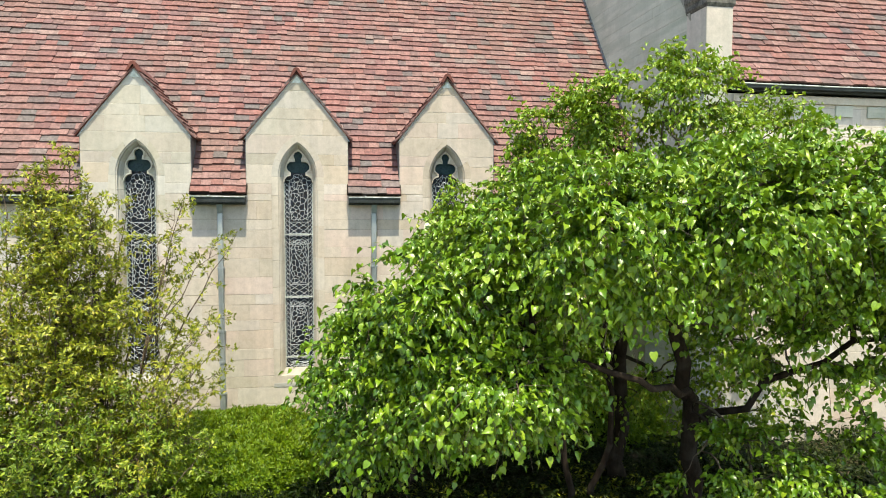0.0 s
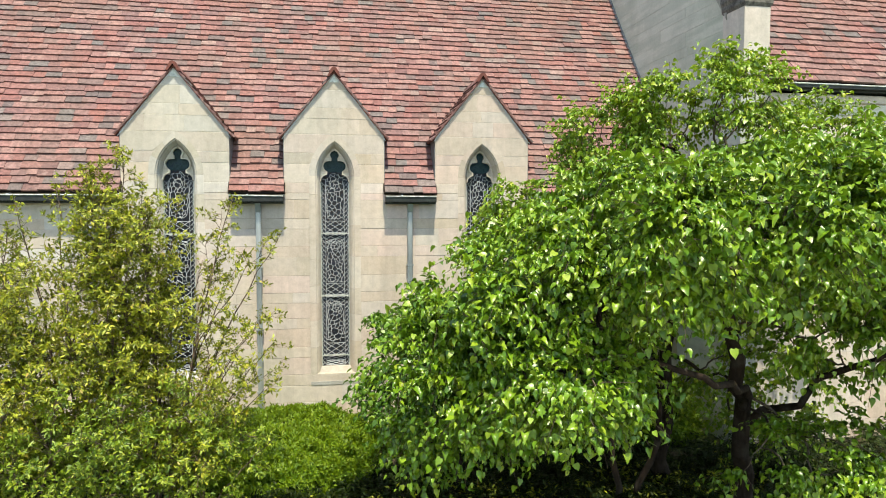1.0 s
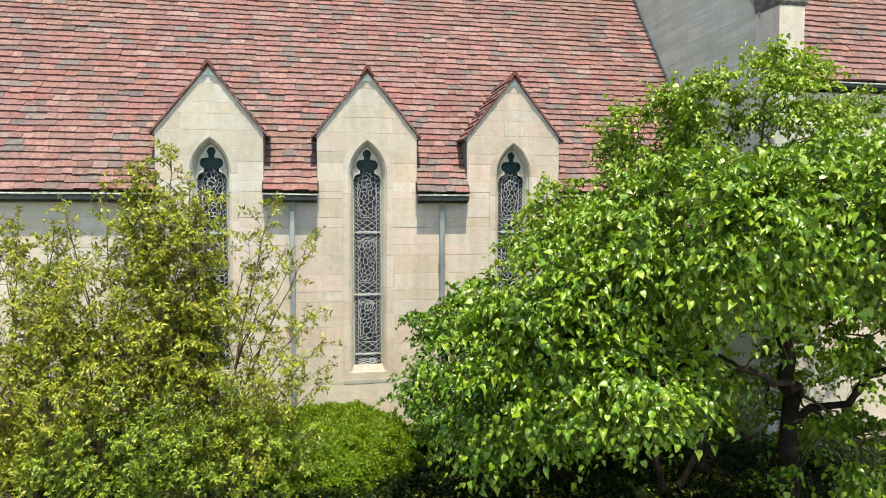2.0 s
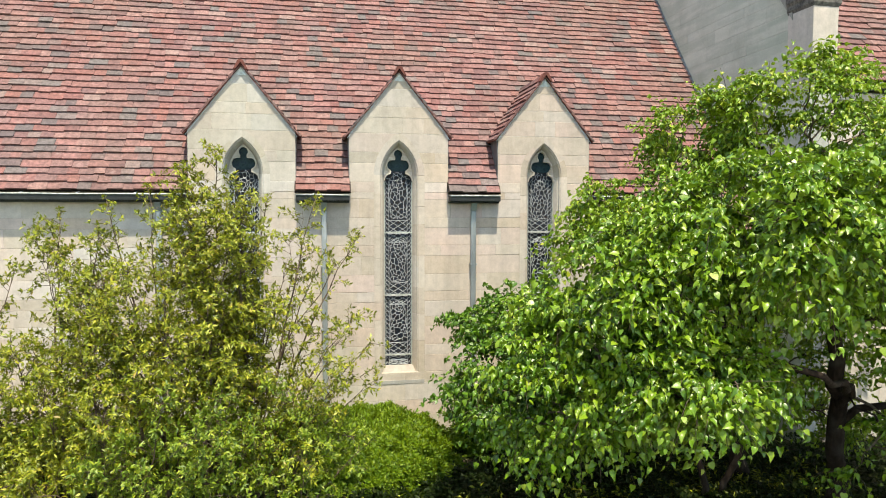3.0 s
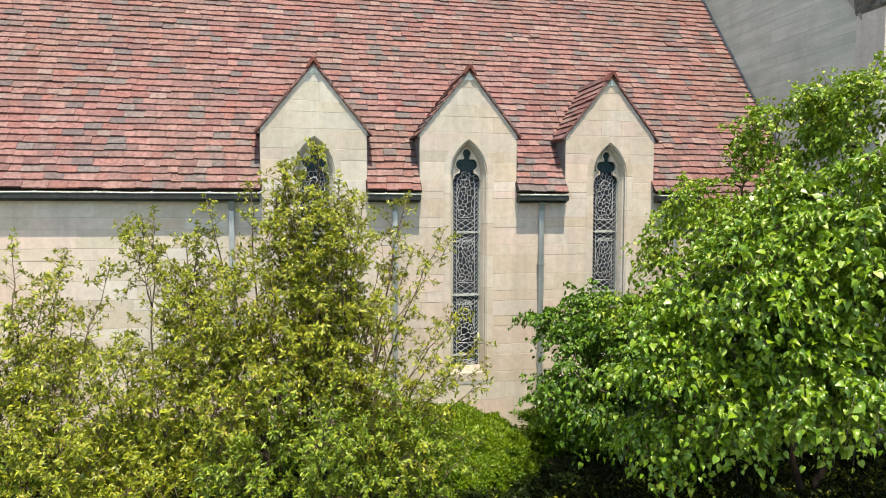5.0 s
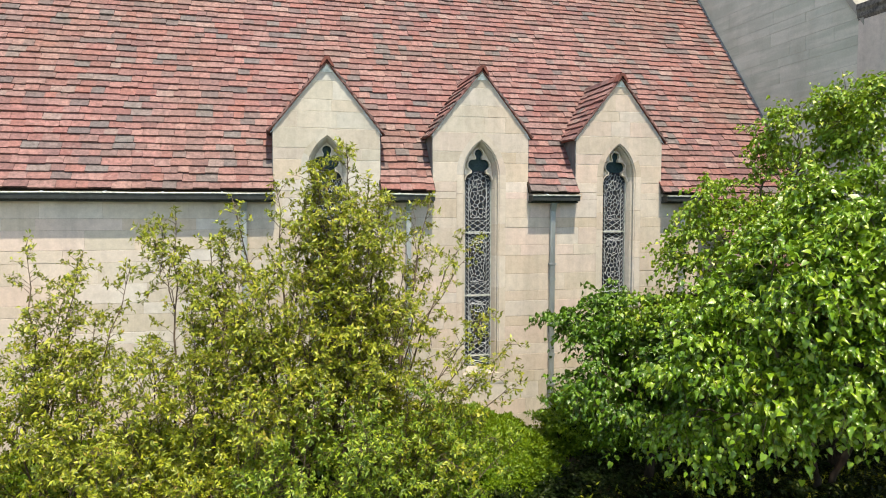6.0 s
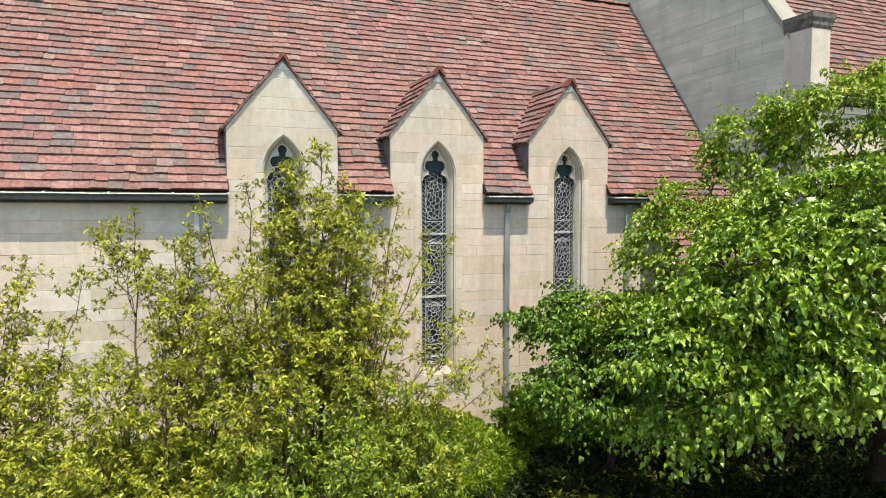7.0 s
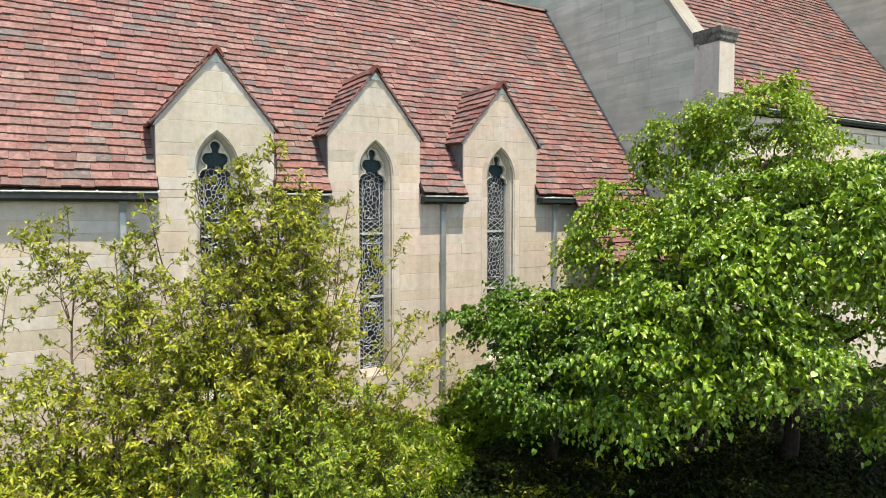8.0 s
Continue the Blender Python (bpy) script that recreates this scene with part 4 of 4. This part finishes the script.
def heart_tree(label, stems, lobes, seed, size, material, leaf_label, sprays=5, singles=0, trunk_r=0.13):
    """A tree of drooping sprays of hanging heart-shaped leaves. stems: the places along each trunk."""
    rs, rng = np.random.RandomState(seed), random.Random(seed)
    base = Vector((*stems[0][0][:2], 0))
    t = thing("heart_leaved_tree", label, "tree", base, "heart-leaved trees")
    roots = []
    for k, way in enumerate(stems):
        pts = []
        for a, b in zip(way, way[1:]):
            pts += bent(Vector(a) - base, Vector(b) - base, 0.0, rng, 4, 0.055)[:4]
        pts.append(Vector(way[-1]) - base)
        r = trunk_r * (1.0 if k == 0 else 0.42)
        rad = [r * ((1.4 if i == 0 and k == 0 else 1.0) - 0.5 * i / (len(pts) - 1)) for i in range(len(pts))]
        part("trunk", Build().tube(pts, rad, 10).mesh("trunk", M_BARK, True), t)
        roots.append(pts[len(pts) // 2:])
    P, D = crown_hubs(lobes, rs, 0.13)
    P = P - np.array(base)
    tw, limbs = Build(), 0
    for pts, rad in branch_chains(roots, P, rng):
        if rad[1] > 0.02 and limbs < 40:
            part("limb", Build().tube(pts, rad, 7).mesh("limb", M_BARK, True), t)
            limbs += 1
        else:
            tw.tube(pts, rad, 4)
    # sprays
    p, n = np.repeat(P, sprays, 0), np.repeat(D, sprays, 0)
    N = len(p)
    d = unit(n * (0.9, 0.9, 0.55) + unit(rs.normal(size=(N, 3)) * (1, 1, 0.32)) * 0.85)
    ln = rs.uniform(0.22, 0.62, (N, 1))
    fall = rs.uniform(0.18, 0.6, (N, 1))
    sd = unit(np.cross(d, np.array([0, 0, 1.0])))

    def along(f):
        return p + d * ln * f + np.array([0, 0, -1.0]) * fall * ln * f * f

    bark = [along(f) for f in (0.0, 0.5, 1.0)]
    for i in range(0, N, 2):
        tw.tube([bark[0][i], bark[1][i], bark[2][i]], [0.005, 0.0035, 0.002], 3)
    A, W, U = [], [], []
    for i in range(12):
        f = (i + 0.7) / 12
        s = 1 if i % 2 else -1
        A.append(along(f) + sd * s * 0.03 + rs.normal(size=(N, 3)) * 0.018)
        W.append(sd * s * 0.6 + d * 0.5 + n * 0.2 + np.array([0, 0, -0.6]) + rs.normal(size=(N, 3)) * 0.32)
        U.append(n * 0.3 + sd * s * 0.3 + np.array([0, -0.05, 0.9]) + rs.normal(size=(N, 3)) * 0.42)
    A, W, U = np.concatenate(A), np.concatenate(W), np.concatenate(U)
    S = size * rs.uniform(0.45, 1.2, len(A))
    keep = rs.random(len(A)) < 0.93
    A, W, U, S = A[keep], W[keep], U[keep], S[keep]
    part("branchwork", tw.mesh("branchwork", M_TWIG, True), t, "thin brown twigs", "stuff")
    if singles:
        mask = np.zeros(len(A), bool)
        mask[np.argsort(A[:, 1] + 0.15 * np.abs(A[:, 2] - 3.5))[:singles]] = True
        LATE_LEAVES.append((t, HEART_V, HEART_F, A[mask], W[mask], U[mask], S[mask], material))
        A, W, U, S = A[~mask], W[~mask], U[~mask], S[~mask]
    part("crown", blades("crown", HEART_V, HEART_F, A, W, U, S, material, rs.uniform(-0.2, 3.0, len(A))), t, leaf_label, "stuff")
    return t


def shoot_tree(label, feet, tips, seed, size, material):
    """A many-stemmed tree: a leafy shoot from a foot to every tip (place, how leafy)."""
    rs, rng = np.random.RandomState(seed), random.Random(seed)
    base = Vector((*feet[0], 0))
    t = thing("small_leaved_tree", label, "tree", base, "small-leaved trees")
    tw = Build()
    tufts, ways = [], []

    def twig(a, way, length, r):
        """A side twig with tufts of leaves, and the tufts at its end."""
        end = a + way * length
        pts = bent(a, end, 0.08 * length, rng, 3, 0.05)
        tw.tube(pts, [r, r * 0.75, r * 0.55, 0.0018], 4)
        n = max(2, int(length / 0.062))
        for i in range(1, n + 1):
            f = 0.22 + 0.78 * i / n
            j = min(2, int(f * 3))
            q = pts[j].lerp(pts[j + 1], f * 3 - j)
            off = Vector((rng.gauss(0, 1), rng.gauss(0, 1), rng.gauss(0, 0.8))) * 0.022
            tufts.append((q + off)[:])
            ways.append((way * (0.5 + 0.4 * f) + off * 16)[:])

    def leafy_shoot(pts, leafy, start, r0):
        """Wood along pts, with side twigs from the share start of its length on."""
        n = len(pts) - 1
        length = sum((b - a).length for a, b in zip(pts, pts[1:]))
        wood = Build().tube(pts, [r0 * (1 - 0.86 * i / n) for i in range(n + 1)], 6)
        s = start * length
        while s < length:
            f = s / length
            i = min(n - 1, int(f * n))
            a = pts[i].lerp(pts[i + 1], f * n - i)
            ax = (pts[i + 1] - pts[i]).normalized()
            side = ax.cross(Vector((rng.gauss(0, 1), rng.gauss(0, 1), rng.gauss(0, 1)))).normalized()
            way = (side + ax * rng.uniform(0.2, 0.8) + Vector((0, -0.08, 0.1))).normalized()
            ln = rng.uniform(0.12, 0.55) * (1.15 - 0.7 * f) * (0.7 + 0.3 * leafy)
            twig(a, way, ln, 0.0045)
            if ln > 0.25 and rng.random() < 0.8:
                twig(a + way * ln * 0.5, (way + side.cross(ax) * rng.choice((-1, 1)) * 0.9).normalized(), ln * 0.65, 0.003)
            s += 0.085 / leafy * rng.uniform(0.6, 1.5)
        twig(pts[-2], (pts[-1] - pts[-2]).normalized(), (pts[-1] - pts[-2]).length + 0.06, 0.004)
        return wood

    for x, y, z, leafy in tips:
        tip = Vector((x, y, z)) - base
        foot = Vector((*min(feet, key=lambda q: (q[0] - x) ** 2 + 0.4 * (q[1] - y) ** 2), -0.05)) - base + Vector((rng.uniform(-0.2, 0.2), rng.uniform(-0.15, 0.15), 0))
        mid = foot.lerp(tip, 0.42) + Vector((0, 0, 0.16 * tip.z))
        n = 12
        pts = [foot * (1 - f) ** 2 + mid * 2 * f * (1 - f) + tip * f * f for f in (i / n for i in range(n + 1))]
        pts = [q + Vector((rng.gauss(0, 1), rng.gauss(0, 1), rng.gauss(0, 0.5))) * (0.022 if 0 < i < n else 0) for i, q in enumerate(pts)]
        r0 = 0.007 + 0.0046 * tip.z
        part("stem", leafy_shoot(pts, leafy, 0.3, r0).mesh("stem", M_STEM, True), t)
        for k in range(1 if leafy < 0.75 else round(3.2 * leafy)):
            i = rng.choice((3, 4, 5, 6, 7, 8))
            far = 0.66 - 0.045 * i
            end = pts[min(n, i + 3)] + Vector((rng.gauss(0, far), rng.gauss(0, far), rng.uniform(-0.12, 0.36) * (tip.z - pts[i].z)))
            way = bent(pts[i], end, 0.1 * (end - pts[i]).length, rng, 6, 0.04)
            wood = leafy_shoot(way, min(leafy, 1.3), 0.2, r0 * (1 - 0.86 * i / n) * 0.6)
            tw.add(wood.v, wood.f)
    p, d = np.array(tufts), unit(np.array(ways))
    N = len(p)
    A, W, U = [], [], []
    for i in range(6):
        r = unit(rs.normal(size=(N, 3)))
        r = unit(r - d * (r * d).sum(1, keepdims=True))
        A.append(p + rs.normal(size=(N, 3)) * 0.012)
        W.append(r * 0.85 + d * 0.55 + np.array([0, 0, -0.05]))
        U.append(d * 0.7 + np.array([0, -0.1, 0.6]) + rs.normal(size=(N, 3)) * 0.35)
    A, W, U = np.concatenate(A), np.concatenate(W), np.concatenate(U)
    part("branchwork", tw.mesh("branchwork", M_STEM, True), t, "thin brown twigs", "stuff")
    part("crown", blades("crown", SLIM_V, SLIM_F, A, W, U, size * rs.uniform(0.5, 1.2, len(A)), material, rs.uniform(0.0, 2.5, len(A))), t, "narrow yellow-green leaves", "stuff")
    return t


# heart-leaved tree before the corner of the church
front_left = [(1.45, 6.95, 3.5, 0.95, 0.85, 0.75, 62), (0.85, 7.4, 2.65, 1.0, 0.85, 0.75, 66), (1.8, 6.75, 2.85, 0.8, 0.85, 0.6, 46), (0.55, 7.5, 2.05, 0.6, 0.6, 0.4, 24),
              (1.5, 6.1, 2.75, 0.55, 0.5, 0.35, 22), (2.2, 7.9, 3.5, 0.9, 0.8, 0.7, 36)]
# last two lobes: mostly hidden foliage, added to shade the ground behind
front_top = [(2.75, 6.1, 4.2, 1.2, 0.95, 0.72, 84), (4.2, 6.1, 4.4, 1.2, 0.95, 0.68, 84), (5.8, 6.3, 4.5, 1.2, 0.95, 0.8, 84), (7.2, 6.5, 3.9, 1.3, 1.0, 1.1, 74),
             (3.4, 7.5, 4.35, 1.4, 0.85, 0.55, 56), (5.3, 7.6, 4.45, 1.3, 0.85, 0.6, 60)]
front_low = [(5.9, 6.2, 3.25, 1.0, 0.9, 0.7, 46), (6.4, 6.4, 2.2, 0.9, 0.6, 0.4, 10), (5.2, 6.9, 3.1, 0.7, 0.7, 0.5, 12), (4.6, 6.5, 1.55, 0.7, 0.55, 0.32, 14), (5.3, 6.5, 1.5, 0.8, 0.6, 0.4, 12), (5.3, 7.9, 2.8, 0.9, 0.7, 0.5, 12)]
heart_tree("spreading tree with dense glossy heart-shaped green leaves",
           [((4.85, 7.95, 0), (4.75, 7.8, 1.6), (4.3, 7.4, 2.8), (3.9, 6.9, 3.6)), ((4.75, 7.8, 1.7), (4.3, 7.1, 2.25), (3.3, 6.4, 2.6), (2.2, 6.6, 2.9)), ((4.75, 7.8, 1.5), (5.8, 7.2, 2.4), (7.0, 6.7, 3.1))],
           front_left + front_top + front_low, 101, 0.082, M_HEART, "heart-shaped green leaves", 8, 280)
# its last lobe is foliage added to shade the wing's front wall
heart_tree("taller heart-leaved tree close to the church wall",
           [((4.6, 9.5, 0), (4.4, 9.2, 2.2), (4.6, 8.8, 4.6)), ((4.4, 9.2, 2.0), (3.4, 9.4, 3.0), (3.0, 9.2, 4.2)), ((3.5, 8.9, 0), (3.3, 8.8, 1.5), (2.9, 8.9, 3.0)), ((3.8, 8.9, 0), (4.0, 8.6, 1.4), (4.0, 8.9, 3.2))],
           [(4.65, 8.5, 5.8, 1.2, 0.9, 0.72, 76), (3.35, 8.95, 5.55, 0.72, 0.7, 0.42, 26), (6.3, 8.7, 5.4, 0.95, 0.9, 0.6, 50), (2.4, 9.3, 3.7, 0.95, 0.9, 0.72, 44), (3.2, 9.7, 2.1, 1.2, 0.85, 0.8, 46), (4.7, 9.6, 2.2, 1.2, 0.7, 0.95, 46), (6.1, 9.3, 1.7, 0.8, 0.7, 0.8, 30),
            (3.5, 9.4, 3.6, 1.4, 1.0, 1.0, 40), (5.4, 9.2, 3.9, 1.3, 1.0, 0.9, 20), (2.9, 9.2, 4.5, 0.7, 0.8, 0.5, 26), (1.95, 9.5, 4.6, 0.4, 0.25, 0.13, 8), (1.2, 9.7, 2.95, 0.5, 0.5, 0.32, 18), (7.3, 9.3, 4.6, 1.0, 0.7, 0.6, 36)],
           102, 0.073, M_HEART_FAR, "pale green heart-shaped leaves", 7)
heart_tree("small heart-leaved tree with deep green leaves beside the hedge",
           [((1.3, 9.9, 0), (1.2, 9.7, 1.0), (1.1, 9.6, 1.7))],
           [(1.2, 10.6, 2.4, 0.85, 0.75, 0.6, 52), (0.75, 9.6, 1.95, 0.95, 0.85, 0.68, 62), (1.35, 8.6, 2.35, 0.9, 0.75, 0.65, 44), (0.38, 11.15, 2.62, 0.2, 0.12, 0.06, 4)],
           105, 0.086, M_HEART_DARK, "deep green heart-shaped leaves", 6, 0, 0.08)
shoot_tree("airy many-stemmed tree with narrow yellow-green leaves", [(-3.6, 9.6), (-3.1, 9.7), (-4.1, 9.5)],
           [(-3.38, 9.6, 5.2, 1.7), (-3.8, 9.7, 4.95, 1.5), (-3.1, 9.5, 4.75, 1.5), (-4.29, 9.8, 4.7, 1.1), (-4.84, 9.9, 4.5, 1.0), (-3.5, 9.3, 4.3, 1.7), (-2.75, 10.0, 4.5, 0.9), (-2.06, 10.4, 4.55, 0.8),
            (-1.39, 10.95, 4.02, 0.6), (-1.93, 10.6, 3.75, 0.6), (-2.49, 10.2, 3.6, 0.7), (-1.7, 9.0, 2.75, 0.9), (-1.38, 8.8, 2.65, 0.85), (-2.6, 9.3, 3.3, 1.4), (-1.55, 9.4, 2.9, 0.9), (-1.31, 8.55, 2.2, 0.8), (-4.4, 9.0, 3.4, 1.4), (-3.4, 8.9, 3.2, 1.7), (-4.0, 9.1, 3.6, 1.5)],
           103, 0.073, M_SMALL)
shoot_tree("bushy many-stemmed tree with olive-green narrow leaves", [(-5.2, 9.4), (-4.6, 8.9), (-5.7, 9.7)],
           [(-5.62, 10.47, 4.32, 1.1), (-5.15, 10.2, 3.95, 1.2), (-5.3, 9.5, 3.3, 1.4), (-4.95, 9.9, 4.15, 1.3), (-4.8, 9.2, 3.0, 1.5), (-5.9, 9.5, 2.75, 1.3), (-6.2, 9.3, 2.5, 1.3), (-5.3, 8.7, 2.4, 1.3), (-4.6, 8.4, 2.35, 1.3), (-6.0, 8.6, 2.1, 1.2)],
           106, 0.073, M_SMALL)
shoot_tree("low leafy shrub at the foot of the small-leaved trees", [(-3.4, 8.9), (-2.6, 9.0), (-4.2, 8.8)],
           [(-3.8, 8.4, 2.25, 1.3), (-3.2, 8.7, 2.2, 1.3), (-2.7, 8.9, 2.15, 1.1), (-2.15, 8.8, 1.75, 1.0), (-2.6, 8.5, 1.5, 1.1), (-3.4, 8.2, 1.5, 1.2), (-4.3, 8.2, 1.6, 1.2), (-1.75, 9.2, 1.6, 0.8), (-1.35, 8.5, 1.5, 0.6)],
           107, 0.073, M_SHRUB)
shoot_tree("low bushy tree with narrow yellow-green leaves", [(-7.3, 9.7), (-8.0, 9.6), (-6.7, 9.4)],
           [(-7.55, 10.8, 3.9, 1.0), (-6.94, 11.05, 3.75, 1.0), (-6.21, 10.5, 3.6, 0.9), (-7.2, 10.5, 3.2, 1.2), (-6.5, 9.9, 3.0, 1.3), (-7.1, 9.2, 2.6, 1.3), (-6.5, 8.6, 2.0, 1.5), (-7.4, 8.6, 2.0, 1.5), (-8.3, 10.0, 3.6, 1.0),
            (-8.2, 9.0, 2.5, 1.3), (-9.0, 9.5, 3.0, 1.2), (-6.0, 8.3, 1.4, 1.4), (-5.3, 8.1, 1.4, 1.5)],
           104, 0.073, M_SMALL)


def yew(name, label, x0, x1, y0, y1, top, seed, dens):
    """A clipped rounded hedge: a core coloured as inner shade, short needles all over."""
    rs = np.random.RandomState(seed)
    h = thing(name, label, "hedge", (0.5 * (x0 + x1), 0.5 * (y0 + y1), 0))
    a, b = 0.5 * (x1 - x0), 0.5 * (y1 - y0)

    def surface(d):
        s = np.sign(d) * np.abs(d) ** 0.8
        s = s / (np.abs(s) ** 2.6).sum(1, keepdims=True) ** (1 / 2.6)
        w = np.array([[1 + 0.09 * noise.noise(Vector(q * 2.6 + seed)) + 0.15 * noise.noise(Vector((q[0] * a * 4.5, q[1] * b * 4.5, q[2] * top * 9)))] for q in d])
        return s * np.array([a, b, top]) * w

    bm = bmesh.new()
    bmesh.ops.create_uvsphere(bm, u_segments=36, v_segments=18, radius=1)
    co = np.array([v.co[:] for v in bm.verts])
    for v, q in zip(bm.verts, surface(co) * 0.94):
        v.co = (q[0], q[1], max(q[2], -0.05))
    me = bpy.data.meshes.new("inside")
    bm.to_mesh(me)
    bm.free()
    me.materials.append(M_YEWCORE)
    part("inside", me, h, "solid core, shade between the needles put into its dark colour")
    n = int(dens * (4 * a * b + 4 * (a + b) * top))
    d = unit(rs.normal(size=(n, 3)))
    d[:, 2] = np.abs(d[:, 2])
    p = surface(d) * rs.uniform(0.93, 1.03, (n, 1))
    P, W, U = [], [], []
    for i in range(7):
        P.append(p + rs.normal(size=(n, 3)) * 0.012)
        W.append(d * 0.35 + rs.normal(size=(n, 3)) * 0.8)
        U.append(d * 0.8 + np.array([0, 0, 0.4]) + rs.normal(size=(n, 3)) * 0.4)
    P, W, U = np.concatenate(P), np.concatenate(W), np.concatenate(U)
    part("needles", blades("needles", NEEDLE_V, NEEDLE_F, P, W, U, rs.uniform(0.05, 0.10, len(P)), M_YEW), h, "short yellow-green needles", "stuff")
    return h


yew("yew_hedge", "clipped yellow-green yew hedge against the church wall", -3.1, 0.12, 9.8, 13.2, 0.72, 201, 1100)
# added hedge: hides the wall foot so the place under the trees stays dark
yew("yew_hedge", "yew hedge added under the trees to cover the pale wall", 0.45, 6.5, 10.9, 12.7, 1.3, 202, 450)
yew("yew_hedge", "low green yew hedge behind the small-leaved trees", -8.6, -2.8, 10.9, 12.5, 0.85, 203, 350)

# low plants on the shaded soil
def low_plants(name, label, x0, x1, y0, y1, clumps, n, height, size, material, seed):
    rs = np.random.RandomState(seed)
    cl = np.stack([rs.uniform(x0, x1, clumps), rs.uniform(y0, y1, clumps), np.zeros(clumps)], 1)
    q = cl[rs.randint(0, clumps, n)] + rs.normal(size=(n, 3)) * (0.25, 0.2, 0.0)
    q[:, 2] = height * rs.random(n) ** 0.6 + 0.02
    P = np.concatenate([q + rs.normal(size=(n, 3)) * 0.03 for i in range(6)])
    P[:, 2] = np.maximum(P[:, 2], 0.01)
    W = rs.normal(size=(len(P), 3)) * (1, 1, 0.3) + np.array([0, 0, 0.4])
    U = np.array([0, 0, 1.0]) + rs.normal(size=(len(P), 3)) * 0.35
    return tagged(new(name, blades(name, SLIM_V if size > 0.05 else NEEDLE_V, SLIM_F if size > 0.05 else NEEDLE_F, P, W, U, size * rs.uniform(0.7, 1.3, len(P)), material)), label, "plants", kind="stuff")


low_plants("ground_cover", "low leafy yellow-green plants on shaded soil", -1.2, 6.0, 8.4, 9.9, 30, 700, 0.18, 0.09, M_SMALL, 301)
# ivy sheets whose near-black leaves paint the shade on the soil
low_plants("ivy_cover", "ivy over the soil under the trees, deep shade put into its colour", -1.5, 13.0, 5.2, 10.8, 640, 13000, 0.22, 0.10, M_IVY, 302)
low_plants("ivy_cover", "ivy over the soil by the small-leaved trees, shade put into its colour", -9.5, -1.0, 7.5, 11.0, 300, 6000, 0.2, 0.10, M_IVY, 303)

# ---- single pieces: stones, tiles, leaves ----
for wall, quads, place, material, rng, single, limit in LATE_STONES:
    rest, upper = Build(), Build()
    made = 0
    for q in quads:
        u, z = sum(c[0] for c in q) / 4, sum(c[1] for c in q) / 4
        if single and made < limit and single(u, z):
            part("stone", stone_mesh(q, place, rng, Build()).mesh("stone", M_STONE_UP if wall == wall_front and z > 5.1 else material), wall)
            made += 1
        else:
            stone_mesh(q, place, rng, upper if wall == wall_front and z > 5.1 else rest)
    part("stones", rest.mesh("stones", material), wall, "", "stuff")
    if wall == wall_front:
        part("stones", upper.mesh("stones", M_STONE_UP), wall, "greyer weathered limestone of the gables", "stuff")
for owner, w, m in LATE_TILES:
    ob = part("tile", tile_mesh(w), owner)
    ob.matrix_basis = m
for t, tv, tf, pos, way, up, size, material in LATE_LEAVES:
    kinds = [mesh_from("leaf", [(a, b, c * fold) for a, b, c in tv], tf, material) for fold in (0.4, 1.2, 2.0, 2.8)]
    way = unit(way)
    side = unit(np.cross(up, way))
    top = np.cross(way, side)
    for i in range(len(pos)):
        m = Matrix((way[i] * size[i], side[i] * size[i], top[i] * size[i])).transposed().to_4x4()
        m.translation = Vector(pos[i])
        ob = part("leaf", kinds[i % 4], t)
        ob.matrix_basis = m
